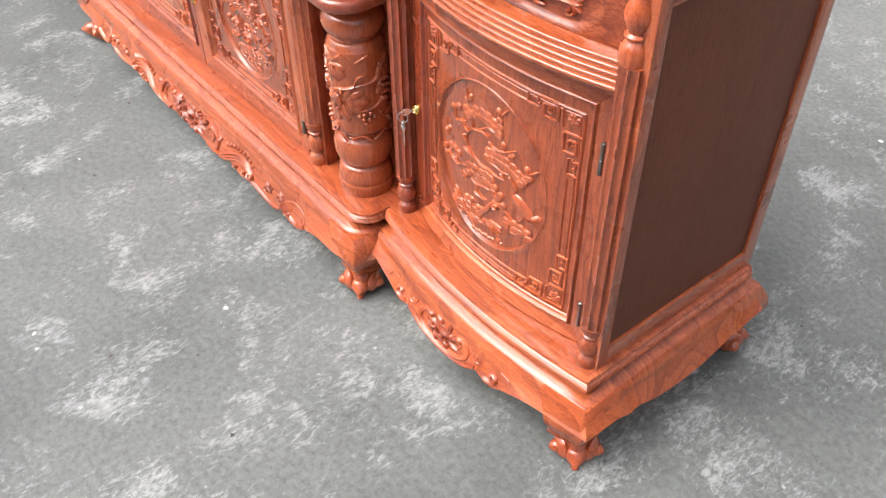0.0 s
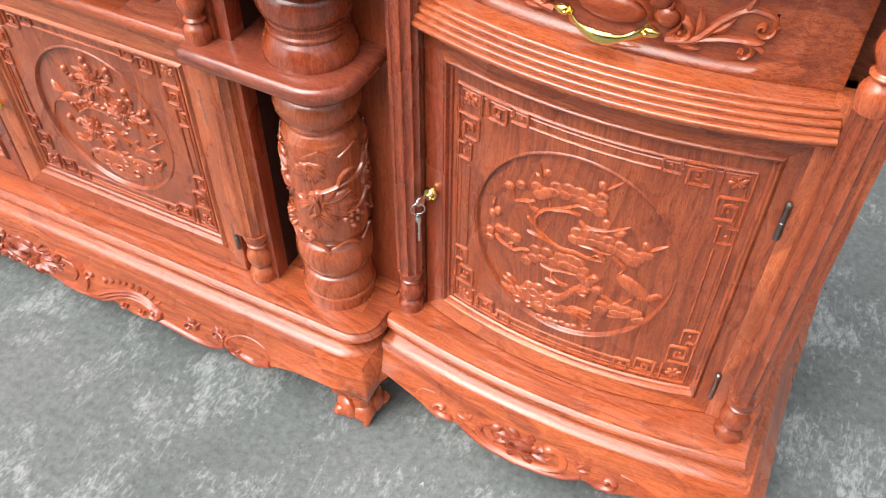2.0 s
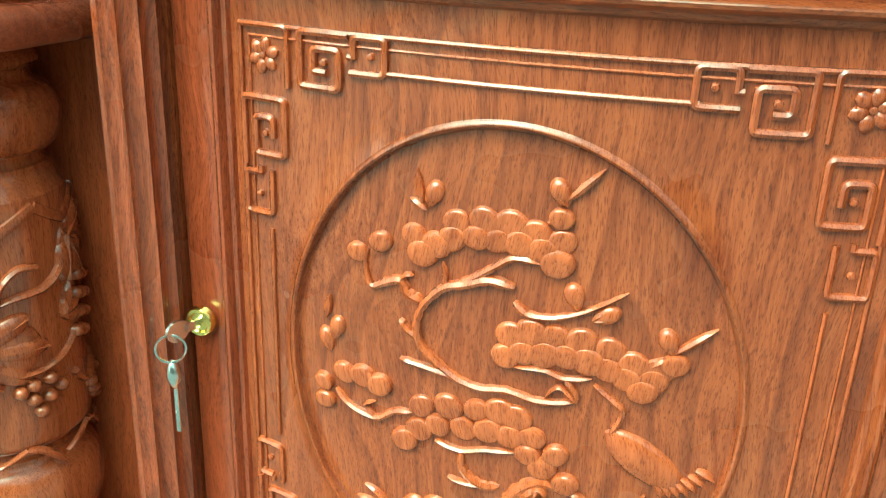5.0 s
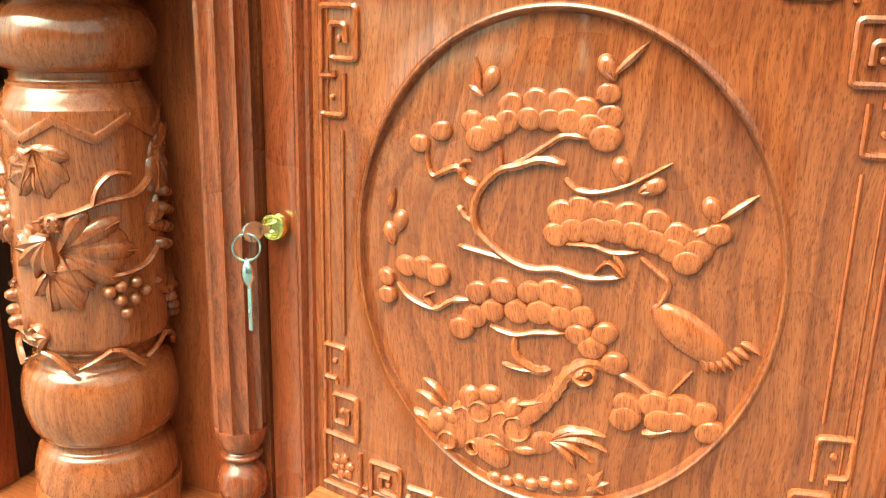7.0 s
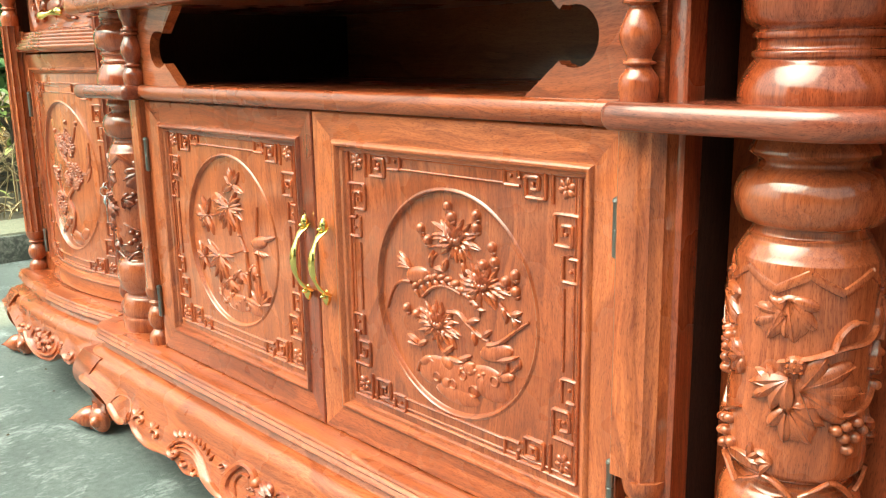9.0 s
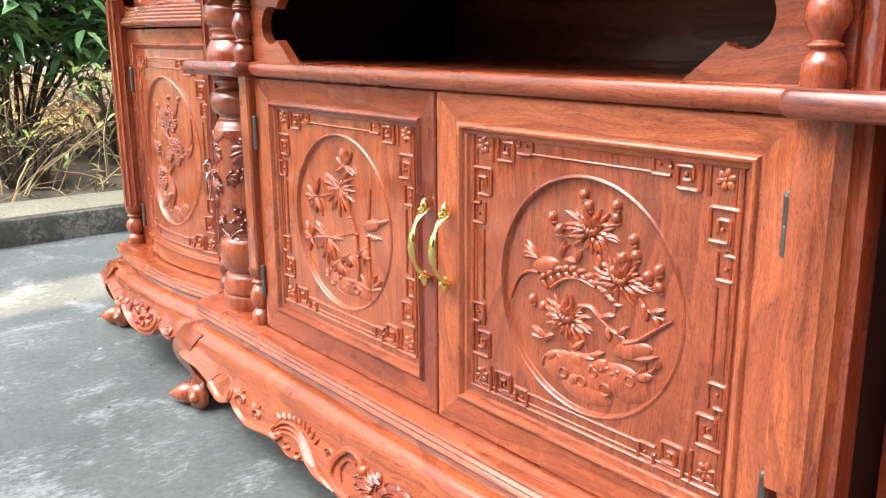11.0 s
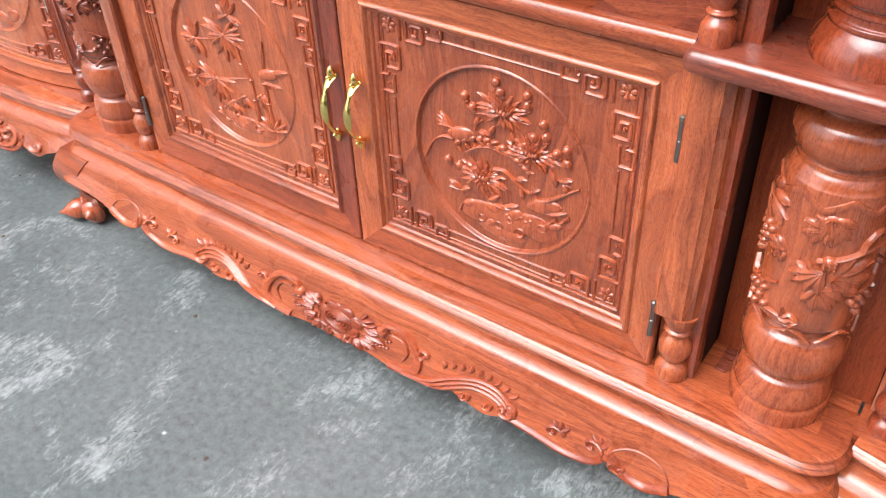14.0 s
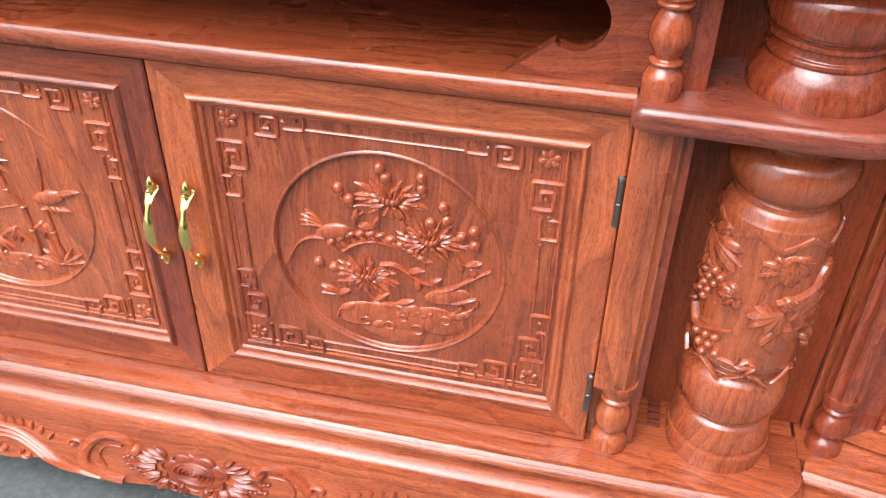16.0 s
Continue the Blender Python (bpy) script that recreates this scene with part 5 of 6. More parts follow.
    tufts(bm, m, [(-0.101, -0.012), (-0.088, -0.011), (-0.077, -0.014)], R, 0.0048, r)
    tufts(bm, m, [(-0.116, -0.022), (-0.115, -0.034)], R * 0.85, 0.0055, r)
    tufts(bm, m, [(-0.049, -0.021), (-0.032, -0.017), (-0.015, -0.015), (-0.001, -0.013), (0.009, -0.015)], R, 0.0034, r)
    tufts(bm, m, [(-0.050, -0.037), (-0.038, -0.031), (-0.022, -0.029), (-0.007, -0.027), (0.006, -0.028), (0.019, -0.026)], R, 0.0044, r)
    tufts(bm, m, [(-0.059, -0.046), (0.017, -0.037), (0.033, -0.034), (0.026, -0.044), (0.040, -0.052)], R, 0.0054, r)
    tufts(bm, m, [(0.050, -0.078), (0.065, -0.074), (0.081, -0.074), (0.093, -0.077)], R, 0.0046, r)
    tufts(bm, m, [(0.049, -0.086), (0.069, -0.084), (0.080, -0.083), (0.098, -0.087)], R, 0.0055, r)
    tufts(bm, m, [(0.025, 0.107), (0.091, 0.033), (-0.077, 0.078), (-0.092, 0.069)], R * 0.82, 0.0048, r)
    for u, v, a in ((-0.045, 0.112, 70), (0.023, 0.122, 120), (0.035, 0.066, 110), (0.054, 0.057, 30), (0.086, 0.047, 115), (-0.114, 0.009, 110), (-0.106, 0.018, 75)):
        bud(bm, m, u, v, a, r)
    for u, v, a, long in ((0.027, 0.117, 46, 0.026), (0.090, 0.040, 40, 0.026), (-0.052, 0.104, 100, 0.020), (-0.114, 0.022, 80, 0.016)):
        leaf(bm, m, u, v, a, long, 0.0050, 0.0050)
    for u, v, a in ((-0.049, 0.101, 150), (0.018, 0.104, 30), (0.078, 0.030, 35)):
        leaf(bm, m, u, v, a, 0.012, 0.0052, 0.0045)
    # a plain rounded shape among the boughs, with a stalk
    dome(bm, m, 0.081, -0.028, 0.027, 0.0115, 0.0062, -34, 18, 5)
    for k in range(7):
        leaf(bm, m, 0.088 + 0.0036 * k, -0.040 - 0.0006 * k + 0.0004 * k * k, -48 + 5 * k, 0.0125, 0.0050, 0.0050, -0.2, 4)
    twig([(0.050, 0.015), (0.061, 0.007), (0.067, 0.001), (0.065, -0.008), (0.061, -0.015)], 0.0040, 0.0040, 0.0045)
    # rocks, pierced, with grass
    rocks(bm, m, ((-0.043, -0.108, 0.026, 0.019, 20), (-0.066, -0.119, 0.018, 0.015, -20), (-0.022, -0.112, 0.017, 0.014, 5), (-0.002, -0.114, 0.012, 0.008, 25)), 0.0034)
    rocks(bm, m, ((-0.052, -0.093, 0.009, 0.008, 60), (-0.038, -0.088, 0.009, 0.007, 10), (-0.022, -0.095, 0.006, 0.009, -20), (-0.036, -0.128, 0.016, 0.010, -25), (-0.075, -0.117, 0.010, 0.008, 50), (-0.066, -0.110, 0.008, 0.005, -30), (-0.012, -0.121, 0.009, 0.004, 10)), 0.0050)
    for u, v, k in ((-0.044, -0.101, 0.0075), (-0.066, -0.127, 0.0066), (-0.048, -0.128, 0.0050), (-0.018, -0.107, 0.0090)):
        loop(bm, m, u, v, k, 0.0026, 0.0050)
    for u, v, a in ((-0.034, -0.118, 20), (-0.030, -0.124, 10), (-0.056, -0.104, 60), (-0.028, -0.101, 80)):
        stroke(bm, m, [(u - 0.006, v), (u, v + 0.003), (u + 0.007, v)], 0.003, 0.002, 0.0048)
    for a, long in ((62, 0.024), (48, 0.036), (32, 0.036), (12, 0.030), (-12, 0.024)):
        leaf(bm, m, 0.004, -0.111, a, long, 0.0066, 0.0056, -0.55)
    for u, v, a in ((-0.071, -0.106, 138), (-0.068, -0.100, 125), (-0.078, -0.117, 150), (-0.080, -0.122, 130)):
        leaf(bm, m, u, v, a, 0.022, 0.0055, 0.0050, 0.35)
    grass(bm, m, 0.036, -0.140, 5, 0.016, r)
    for i in range(7):
        dome(bm, m, -0.032 + 0.0085 * i, -0.146 + 0.0012 * i - 0.002 * (i % 2), 0.0046, 0.0056, 0.0042, 90, 8, 3)


def chrysanthemum_scene(bm, m0):
    r = random.Random(9)
    m = lambda u, v, w: m0(u + 0.004, v + 0.006, w)
    stroke(bm, m, [(-0.053, -0.006), (-0.038, 0.006), (-0.022, 0.012), (-0.006, 0.012), (0.008, 0.008)], 0.0050, 0.0045, 0.0050)
    stroke(bm, m, [(-0.039, 0.031), (-0.036, 0.040), (-0.028, 0.048)], 0.0040, 0.0035, 0.0045)
    stroke(bm, m, [(-0.012, -0.016), (0.004, -0.014), (0.020, -0.024), (0.034, -0.032), (0.050, -0.036)], 0.0055, 0.0045, 0.0055)
    stroke(bm, m, [(0.036, 0.014), (0.038, 0.000), (0.036, -0.012)], 0.0036, 0.0026, 0.0040)
    stroke(bm, m, [(-0.030, -0.046), (-0.026, -0.060), (-0.012, -0.070)], 0.0045, 0.0040, 0.0045)
    for u, v, s in ((0.001, 0.070, 0.041), (0.041, 0.026, 0.038), (-0.029, -0.031, 0.040)):
        chrysanthemum(bm, m, u, v, s, r, 0.0072)
    for a in range(10):
        t = a / 9
        u, v = -0.066 + 0.098 * t, -0.004 + 0.026 * math.sin(math.pi * min(1, 0.1 + 0.85 * t))
        dome(bm, m, u, v, 0.0068, 0.0044, 0.0060, 50 - 60 * t, 9, 3)
        leaf(bm, m, u, v - 0.002, -70 + 50 * t, 0.013, 0.0060, 0.0048, 0.3)
    for u, v in ((-0.010, 0.103), (-0.004, 0.092), (0.033, 0.098), (0.033, 0.085), (-0.054, 0.073), (-0.043, 0.061), (0.055, 0.067), (0.059, 0.052), (0.042, 0.046), (0.087, 0.043), (0.088, 0.026), (-0.081, -0.025), (-0.064, -0.029), (0.074, 0.034)):
        dome(bm, m, u, v, 0.0064, 0.0068, 0.0078, 0, 11, 4)
        dome(bm, m, u + 0.002, v - 0.006, 0.0046, 0.0034, 0.0048, 20, 8, 3)
    for pts in ([(0.066, 0.010), (0.078, 0.000), (0.095, -0.005)], [(-0.080, -0.066), (-0.064, -0.066), (-0.047, -0.058)], [(0.055, 0.055), (0.050, 0.044), (0.046, 0.038)], [(0.087, 0.034), (0.080, 0.024), (0.066, 0.024)], [(-0.054, 0.066), (-0.044, 0.054), (-0.030, 0.056)]):
        stroke(bm, m, pts, 0.0034, 0.0030, 0.0042)
    for u, v, a, long in ((0.070, 0.006, -50, 0.018), (0.080, 0.000, 10, 0.018), (0.084, -0.004, -40, 0.014), (-0.060, -0.064, 160, 0.022), (-0.048, -0.058, 200, 0.018), (-0.020, -0.066, 30, 0.022), (-0.012, -0.068, -20, 0.024), (0.004, -0.066, 10, 0.022), (0.018, -0.022, 30, 0.020), (0.026, -0.030, -60, 0.016), (0.040, -0.034, 40, 0.018), (-0.040, 0.036, 60, 0.016), (-0.034, 0.030, 10, 0.016), (0.012, 0.044, -70, 0.016), (-0.012, 0.044, 240, 0.016)):
        leaf(bm, m, u, v, a, long, 0.0085, 0.0058, r.uniform(-0.4, 0.4))
    # two plain tapered shapes: one above the rocks, one among the stalks
    dome(bm, m, 0.060, -0.046, 0.026, 0.0110, 0.0060, 18, 16, 5)
    stroke(bm, m, [(0.050, -0.040), (0.066, -0.034), (0.086, -0.018), (0.106, -0.003)], 0.0090, 0.0034, 0.0066)
    leaf(bm, m, 0.060, -0.054, 8, 0.034, 0.0080, 0.0062, 0.2)
    dome(bm, m, -0.062, 0.018, 0.021, 0.0100, 0.0060, 14, 16, 5)
    stroke(bm, m, [(-0.072, 0.008), (-0.088, 0.006), (-0.104, -0.006), (-0.116, -0.032)], 0.0064, 0.0018, 0.0050)
    for k in range(4):
        leaf(bm, m, -0.072, 0.024, 128 + 16 * k, 0.026, 0.0056, 0.0048, 0.2)
    # rocks with worn hollows
    rocks(bm, m, ((-0.036, -0.090, 0.030, 0.018, 16), (0.006, -0.090, 0.034, 0.020, 0), (0.050, -0.084, 0.032, 0.020, -6), (0.000, -0.110, 0.036, 0.012, 0)), 0.0036)
    rocks(bm, m, ((-0.050, -0.082, 0.012, 0.006, 30), (-0.014, -0.076, 0.012, 0.008, -15), (0.020, -0.074, 0.012, 0.009, 20), (0.040, -0.088, 0.012, 0.010, 70), (0.074, -0.070, 0.014, 0.006, 20), (-0.016, -0.100, 0.010, 0.007, 30)), 0.0052)
    for u, v, k in ((-0.004, -0.098, 0.0060), (0.028, -0.098, 0.0070), (0.012, -0.084, 0.0052), (0.060, -0.078, 0.0060), (-0.030, -0.096, 0.0056)):
        loop(bm, m, u, v, k, 0.0026, 0.0052)
    stroke(bm, m, [(-0.064, -0.098), (-0.058, -0.084), (-0.044, -0.078), (-0.030, -0.082)], 0.0050, 0.0030, 0.0046)
    for i in range(6):
        dome(bm, m, 0.008 + 0.007 * i, -0.078 + 0.004 * (i % 2), 0.0040, 0.0034, 0.0056, 30, 7, 3)
        leaf(bm, m, 0.062 + 0.006 * i, -0.072 + 0.003 * i, 20 + 22 * (i % 3), 0.012, 0.0048, 0.0050, 0.3)


def bamboo_scene(bm, m):
    r = random.Random(10)
    for pts in ([(0.037, -0.078), (0.037, -0.042), (0.035, -0.010), (0.021, 0.012), (0.014, 0.045)], [(0.065, -0.070), (0.065, -0.040), (0.063, -0.008)]):
        for a, b in zip(pts, pts[1:]):
            stroke(bm, m, [a, ((a[0] + b[0]) / 2, (a[1] + b[1]) / 2), b], 0.0080, 0.0060, 0.0058, 4)
            dome(bm, m, *b, 0.0052, 0.0027, 0.0070, 0, 8, 3)
    # sprays of long leaves
    for u, v, n, a0, a1, s in ((-0.005, 0.050, 15, 150, 410, 0.046), (-0.073, 0.030, 10, 60, 330, 0.032), (-0.041, -0.028, 12, 150, 360, 0.044), (-0.090, -0.036, 6, 60, 300, 0.024), (0.010, 0.084, 8, -40, 200, 0.028), (0.066, -0.086, 8, 10, 170, 0.034), (-0.014, -0.060, 5, 210, 330, 0.026), (0.014, -0.044, 4, 200, 320, 0.026), (0.052, -0.030, 4, 230, 330, 0.020)):
        for i in range(n):
            leaf(bm, m, u, v, a0 + (a1 - a0) * i / (n - 1) + r.uniform(-7, 7), s * r.uniform(0.75, 1.12), 0.0085, 0.0058, r.uniform(-0.25, 0.25))
        dome(bm, m, u, v, 0.0044, 0.0040, 0.0062, 0, 8, 3)
    stroke(bm, m, [(-0.073, 0.030), (-0.040, 0.036), (-0.005, 0.050)], 0.003, 0.003, 0.004)
    stroke(bm, m, [(-0.090, -0.036), (-0.060, -0.026), (-0.041, -0.028), (0.000, -0.018), (0.033, -0.008)], 0.003, 0.003, 0.004)
    # a plain tapered shape over a stalk
    dome(bm, m, 0.072, 0.008, 0.022, 0.0095, 0.0064, 14, 14, 4)
    leaf(bm, m, 0.080, 0.012, 16, 0.036, 0.0095, 0.0052)
    leaf(bm, m, 0.066, 0.014, 82, 0.046, 0.0052, 0.0044)
    for k in range(4):
        leaf(bm, m, 0.066 + 0.006 * k, -0.004, -50 + 12 * k, 0.014, 0.0046, 0.0046, 0.0, 4)
    rocks(bm, m, ((0.006, -0.094, 0.036, 0.014, 6), (0.044, -0.092, 0.026, 0.012, -14), (-0.030, -0.088, 0.024, 0.011, -20)), 0.0032)
    for i in range(9):
        dome(bm, m, -0.034 + 0.011 * i, -0.098 + 0.007 * (i % 3), 0.0060, 0.0050, 0.0046, 0, 8, 3)
    loop(bm, m, 0.034, -0.092, 0.0065, 0.0024, 0.0046)
    grass(bm, m, -0.040, -0.092, 5, 0.020, r)


def plum_scene(bm, m):
    r = random.Random(12)
    trunk = [(0.010, -0.120), (-0.016, -0.080), (0.004, -0.045), (-0.034, -0.010), (-0.010, 0.025), (0.004, 0.060), (-0.014, 0.100)]
    stroke(bm, m, trunk, 0.013, 0.004, 0.007)
    for pts in ([(-0.030, -0.010), (-0.060, 0.008), (-0.084, 0.010)], [(0.004, -0.045), (0.040, -0.040), (0.060, -0.012), (0.078, 0.004)], [(-0.006, 0.030), (0.030, 0.050), (0.050, 0.082)], [(0.000, 0.060), (-0.040, 0.075), (-0.056, 0.104)], [(-0.012, -0.085), (0.030, -0.092), (0.066, -0.080)]):
        stroke(bm, m, pts, 0.006, 0.003, 0.005)
    for pts, n, s in (((-0.006, 0.062), 20, 0.036), ((-0.030, -0.005), 22, 0.040), ((0.052, -0.060), 10, 0.024), ((0.066, 0.000), 5, 0.014)):
        for _ in range(n):
            a, d = r.uniform(0, 2 * math.pi), s * math.sqrt(r.random())
            blossom(bm, m, pts[0] + d * math.cos(a), pts[1] + d * math.sin(a) * 0.8, r.uniform(0.008, 0.0115), 5, 0.006)
    for u, v in ((-0.014, 0.112), (0.050, 0.092), (-0.060, 0.112), (-0.092, 0.012), (0.084, 0.012)):
        dome(bm, m, u, v, 0.006, 0.006, 0.006, 0, 8, 3)
    for k in range(3):
        leaf(bm, m, -0.094 + 0.006 * k, 0.035 - 0.02 * k, 100 + 12 * k, 0.040, 0.012, 0.005)
    leaf(bm, m, 0.030, -0.105, -30, 0.046, 0.014, 0.006)
    dome(bm, m, 0.022, -0.098, 0.020, 0.010, 0.007, -25, 12, 4)
    rocks(bm, m, ((-0.010, -0.128, 0.036, 0.016, 8), (-0.050, -0.116, 0.022, 0.012, -24)), 0.0035)


def handle_mesh(a, b, out, drop, fat):
    """A cast bow handle between two points on the surface, standing out along `out`."""
    bm = bmesh.new()
    a, b, out, drop = Vector(a), Vector(b), Vector(out), Vector(drop)
    along = (b - a).normalized()
    rows = []
    n = 28
    for i in range(n + 1):
        t = i / n
        lift = math.sin(math.pi * min(1, max(0, (t - 0.02) / 0.96))) ** 0.55
        p = a.lerp(b, t) + out * 0.024 * lift + drop * math.sin(math.pi * t) ** 1.2
        e = abs(2 * t - 1)
        r = fat * (0.62 + 0.62 * math.exp(-(e / 0.42) ** 4) + 0.75 * max(0.0, e - 0.62) / 0.38 + 0.07 * math.cos(t * 60) * (e < 0.45))
        side = along.cross(out).normalized()
        rows.append([p + side * math.cos(q) * r * 1.05 + (out * math.sin(q)) * min(r, fat) * 0.62 + along * math.sin(q) * r * 0.2 for q in (2 * math.pi * j / 12 for j in range(12))])
    vs = grid(bm, rows, close=True)
    cap(bm, vs[0])
    cap(bm, vs[-1])
    for p, s in ((a, -1), (b, 1)):
        ellipsoid(bm, p + out * 0.003 + along * s * 0.003, along * s, 0.012, fat * 1.15, 12, 6, 0.9)
        ellipsoid(bm, p + out * 0.006, out, 0.008, fat * 0.75, 10, 5)
    return bm


# middle doors
FLAT = flat_map(0.006)
for sx, relief, text in ((1, chrysanthemum_scene, "framed door carved with chrysanthemums in a circle"), (-1, bamboo_scene, "framed door carved with bamboo in a circle")):
    U = (lambda a, b: (a, b)) if sx > 0 else (lambda a, b: (-b, -a))
    u0, u1 = U(0.0010, 0.4588)
    f0, f1 = U(0.0570, 0.4060)
    d = door(FLAT, u0, u1, 0.2058, 0.6174, 1.28, (0.2305 if sx > 0 else -0.2345, 0.4135 if sx > 0 else 0.4175, 0.1235, 0.1262), (f0, 0.2640, f1, 0.5750), 1.22, sx * 0.4560, (0.556, 0.311), relief, text, 9 if sx > 0 else 1)
    hx = 0.0235 if sx > 0 else -0.0165
    part("handle", handle_mesh((hx, -0.008, 0.474), (hx, -0.008, 0.388), (0, -1, 0), (0, 0, 0), 0.0050), BRASS, d, "ornate polished brass bow handle")

# side doors
for sx, relief, text in ((1, pine_scene, "bowed framed door carved with pines in an oval"), (-1, plum_scene, "bowed framed door carved with blossom in an oval")):
    bow = bow_map(0.042, 0.026, 0.19, sx)
    d = door(bow, 0.7415, 1.1840, 0.2070, 0.6955, 1.06, (0.954, 0.446, 0.1325, 0.1525), (0.7890, 0.2560, 1.1350, 0.6370), 1.30, 1.1740, (0.611, 0.301), relief, text, 3)
    bm = bmesh.new()
    c = Vector(bow(0.7535, 0.447, 0.015))
    rows = []
    for o, r in ((-0.002, 0.0100), (0.002, 0.0100), (0.0035, 0.0090), (0.0035, 0.0070), (0.0020, 0.0060), (0.0020, 0.0022), (0.0005, 0.0020)):
        rows.append([(c.x + r * math.cos(q), c.y - o, c.z + r * math.sin(q)) for q in (2 * math.pi * j / 24 for j in range(24))])
    vs = grid(bm, rows, close=True)
    cap(bm, vs[-1])
    part("lock", bm, BRASS, d, "round brass cylinder lock")

    # keys: one in the lock, one hanging from the ring
    keys = new("keys")
    keys.location = (c.x, c.y - 0.003, c.z)
    tagged(keys, "two nickel keys on a small ring, one in the lock", "keys", "keys in the doors")
    bm = bmesh.new()
    box(bm, -0.0012, 0.0012, -0.012, 0.004, -0.003, 0.003, 0.0003)
    rows = []
    for x in (-0.0012, 0.0012):
        rows.append([(x, -0.0165 + 0.0085 * math.cos(q), 0.0072 * math.sin(q)) for q in (2 * math.pi * j / 20 for j in range(20))])
    vs = grid(bm, rows, close=True)
    cap(bm, vs[0])
    cap(bm, vs[1])
    bmesh.ops.rotate(bm, verts=bm.verts, cent=(0, 0, 0), matrix=Matrix.Rotation(radians(-18 * sx), 3, "Z"))
    part("key", bm, NICKEL, keys)
    tip = Vector((-0.0068 * sx, -0.0215, -0.006))
    bm = bmesh.new()
    rows = []
    for i in range(24):
        q = 2 * math.pi * i / 24
        e = Vector((math.cos(q) * 0.8, math.cos(q) * 0.55, math.sin(q)))
        rows.append([tip + Vector((0, 0, -0.004)) + e * (0.0095 + 0.0009 * math.cos(k)) + Vector((-0.55, 0.8, 0)) * 0.0009 * math.sin(k) for k in (2 * math.pi * j / 8 for j in range(8))])
    grid(bm, rows, close=True, wrap=True)
    part("ring", bm, NICKEL, keys)
    bm = bmesh.new()
    ellipsoid(bm, tip + Vector((0, 0.001, -0.023)), (0.05, 0, -1), 0.012, 0.0048, 12, 8)
    box(bm, -0.0015, 0.0015, -0.001, 0.001, -0.034, 0.0, 0.0003)
    shaft = [v for v in bm.verts if abs(v.co.x) < 0.0021 and -0.0345 < v.co.z < 0.0005 and abs(v.co.y) < 0.0015]
    bmesh.ops.translate(bm, verts=shaft, vec=tip + Vector((0.001, 0.001, -0.030)))
    part("key", bm, NICKEL, keys)

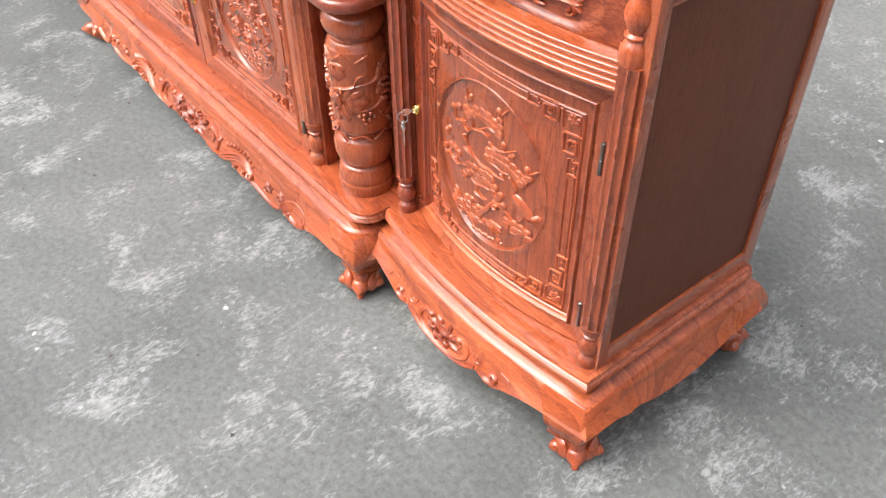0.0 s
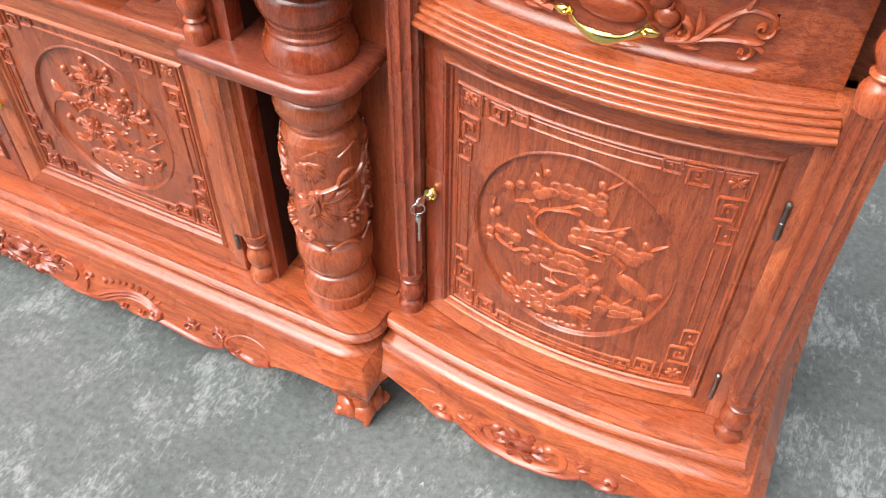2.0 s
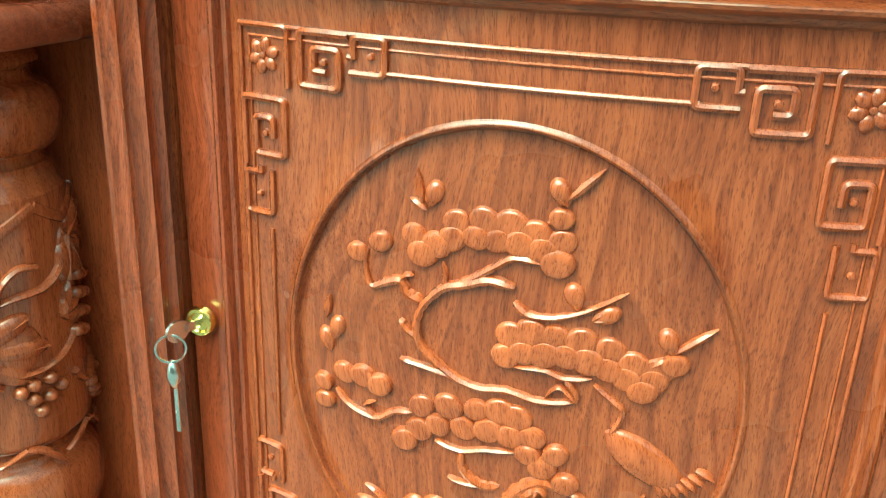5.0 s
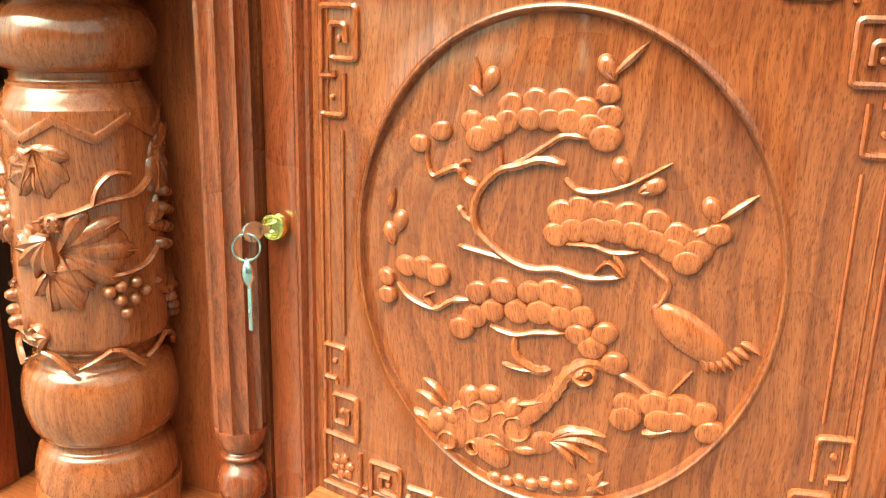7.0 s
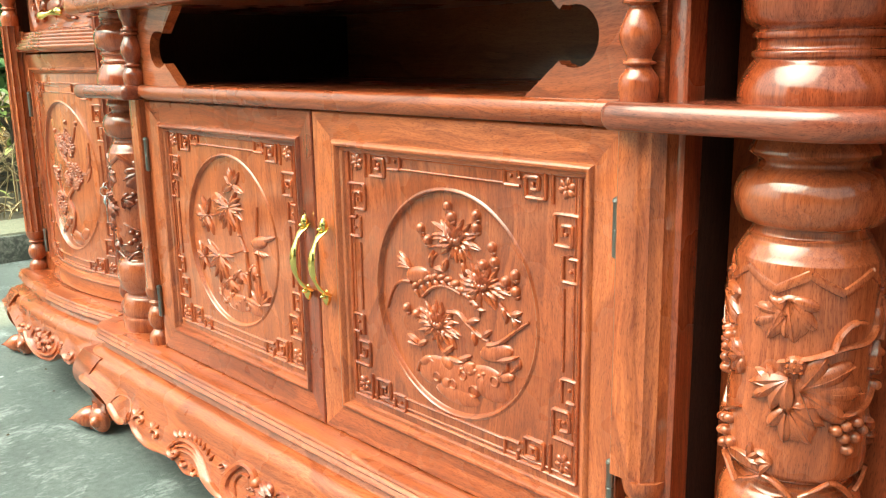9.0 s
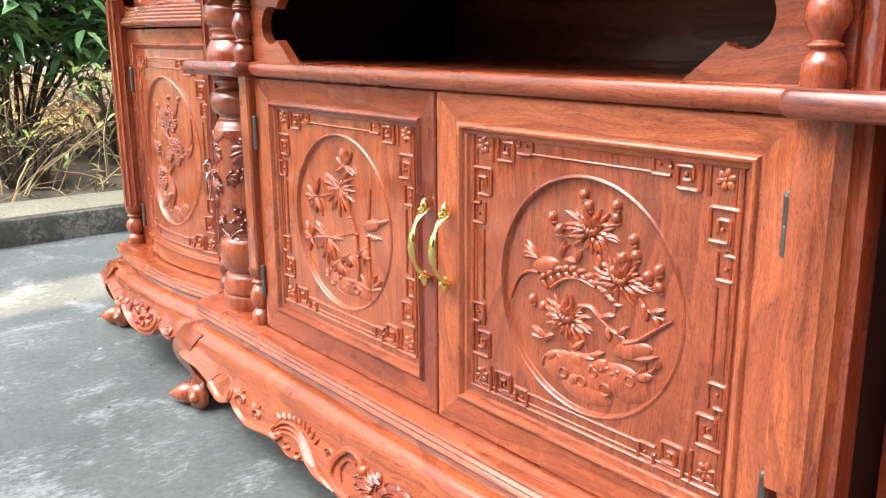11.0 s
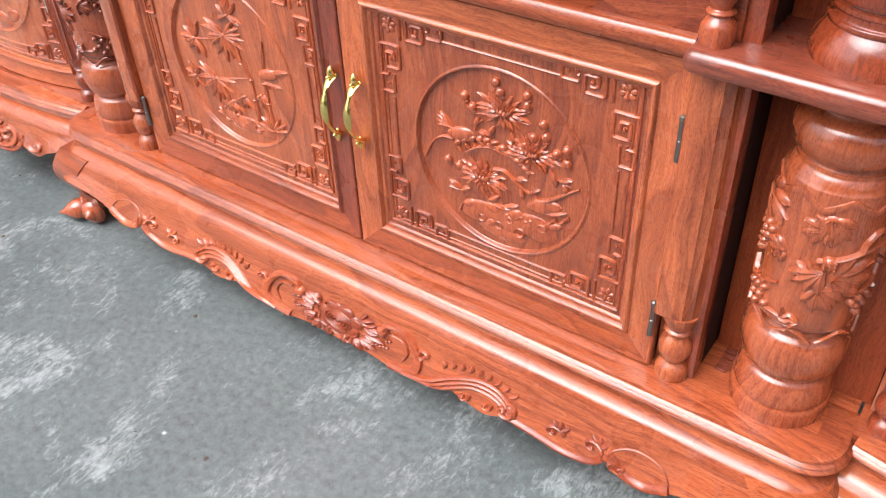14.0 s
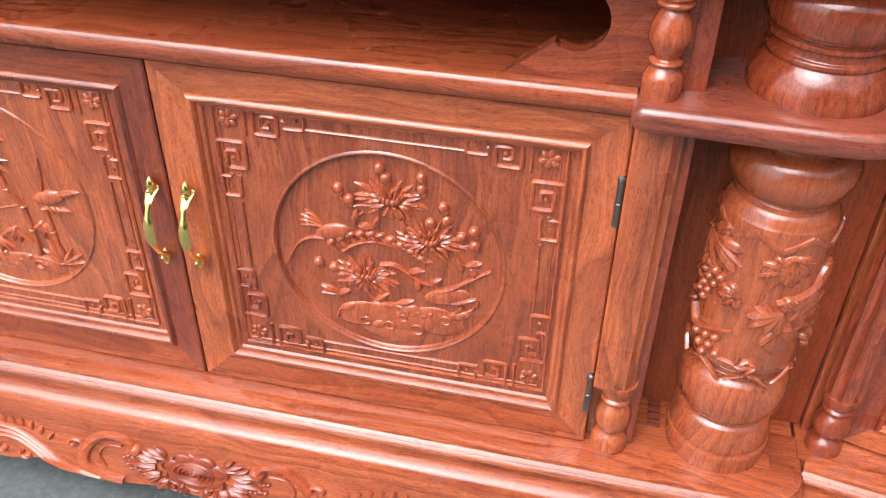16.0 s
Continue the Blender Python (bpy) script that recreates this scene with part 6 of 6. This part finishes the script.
# ---- drawers and the fluted mouldings below them ----
for sx in (1, -1):
    path = [(x, 0.008 + 0.044 * ((x - SIDE_MID) / 0.245) ** 2) for x in (0.7135 + 0.4790 * i / 48 for i in range(49))]
    prof = [(-0.045, 0.6975), (-0.022, 0.6975), (-0.012, 0.6985), (-0.005, 0.7015), (-0.002, 0.7045)]
    for k in range(5):
        for q in range(7):
            f, out = (k + q / 6) / 5, 0.0036 * math.sin(math.pi * q / 6) ** 0.7
            prof.append((-0.0015 - 0.0225 * f + 0.86 * out, 0.7055 + 0.0345 * f + 0.51 * out))
    prof += [(-0.0320, 0.7430), (-0.045, 0.7440)]
    bm = bmesh.new()
    sweep(bm, path, prof, sx)
    part("fluted_moulding", bm, GLOSS_X, stand, "bowed moulding with stepped flutes")

    bow = bow_map(0.050, 0.034, 0.23, sx)
    cu, cv = SIDE_MID - 0.004, 0.812
    bm = bmesh.new()
    N = 128

    def rim(grow):
        out = []
        for i in range(N):
            a = 2 * math.pi * i / N
            ru, rv = 0.168 + grow, 0.056 + grow
            c, s = math.cos(a), math.sin(a)
            k = 1 / max(abs(c) / ru, abs(s) / rv)
            u, v = k * c, k * s
            cut = 0.034
            over = (abs(u) - (ru - cut)) + (abs(v) - (rv - cut)) - cut * 1.05
            if over > 0 and abs(u) > ru - cut and abs(v) > rv - cut:
                u -= math.copysign(over / 2, u)
                v -= math.copysign(over / 2, v)
            out.append((u, v))
        return out

    def rect(i):
        a = 2 * math.pi * i / N
        c, s = math.cos(a), math.sin(a)
        k = 1 / max(abs(c) / 0.222, abs(s) / 0.0675)
        return k * c, k * s

    rows = [[bow(cu + u, cv + v, -0.010) for u, v in (rect(i) for i in range(N))], [bow(cu + u, cv + v, 0.0) for u, v in (rect(i) for i in range(N))]]
    for grow, w in ((0.012, 0.0), (0.010, -0.0005), (0.006, -0.004), (0.002, -0.0075), (0.0, -0.008), (-0.02, -0.008), (-0.036, -0.008)):
        rows.append([bow(cu + u, cv + v, w) for u, v in rim(grow)])
    vs = grid(bm, rows, close=True)
    for i in range(1, N // 2):
        bm.faces.new((vs[-1][i - 1], vs[-1][i], vs[-1][N - 1 - i], vs[-1][N - i])) if 0 < N - i < N and N - 1 - i > i else None
    dr = part("drawer", bm, WOOD_X, stand, "bowed drawer front with a sunk carved field")
    field = lambda u, v, w: bow(0.953 + u, v, w - 0.0078)
    bm = bmesh.new()
    dome(bm, field, 0.0, 0.786, 0.036, 0.017, 0.012, 0, 24, 5)
    ribbon(bm, field, [(0.040 * math.cos(radians(a)), 0.783 + 0.024 * math.sin(radians(a))) for a in range(0, 181, 12)], 0.005, 0.008)
    for i in range(7):
        a = radians(8 + 164 * i / 6)
        dome(bm, field, 0.056 * math.cos(a), 0.784 + 0.042 * math.sin(a), 0.0125, 0.0125, 0.011, 0, 14, 4)
        ribbon(bm, field, [(0.056 * math.cos(a) + 0.0150 * math.cos(a + q), 0.784 + 0.042 * math.sin(a) + 0.0150 * math.sin(a + q)) for q in (-1.3 + 0.26 * k for k in range(11))], 0.004, 0.008)
    part("carved_shell", bm, CARVED_X, dr)
    for s in (-1, 1):
        mm = lambda u, v, w, s=s: field(s * u, v, w)
        bm = bmesh.new()
        scroll(bm, mm, 0.070, 0.777, 0.013, 0.9, 90, -1, 0.008, 0.008)
        stroke(bm, mm, [(0.058, 0.766), (0.085, 0.772), (0.105, 0.796), (0.126, 0.812), (0.148, 0.808), (0.152, 0.796)], 0.011, 0.005, 0.008)
        scroll(bm, mm, 0.143, 0.796, 0.011, 0.9, 20, -1, 0.006, 0.007)
        stroke(bm, mm, [(0.085, 0.772), (0.112, 0.778), (0.134, 0.778), (0.148, 0.770)], 0.008, 0.004, 0.007)
        scroll(bm, mm, 0.130, 0.768, 0.010, 0.8, 60, -1, 0.006, 0.006)
        for a, u, v, l in ((70, 0.085, 0.776, 0.030), (100, 0.080, 0.776, 0.026), (20, 0.095, 0.782, 0.030), (-35, 0.066, 0.768, 0.026), (45, 0.120, 0.806, 0.024), (-20, 0.125, 0.780, 0.022)):
            leaf(bm, mm, u, v, a, l, 0.009, 0.006, 0.4)
        part("carved_leaves", bm, CARVED_X, dr)
    a, b = Vector(bow(0.912, 0.776, 0.002)), Vector(bow(0.994, 0.776, 0.002))
    part("handle", handle_mesh(a, b, (0, -1, 0), (0, 0, -0.0075), 0.0054), BRASS, dr, "ornate polished brass bow handle")
    bm = bmesh.new()
    box(bm, 0.730, 1.196, 0.105, 0.43, 0.744, 0.880, 0, sx)
    part("drawer_box", bm, INNER, dr)
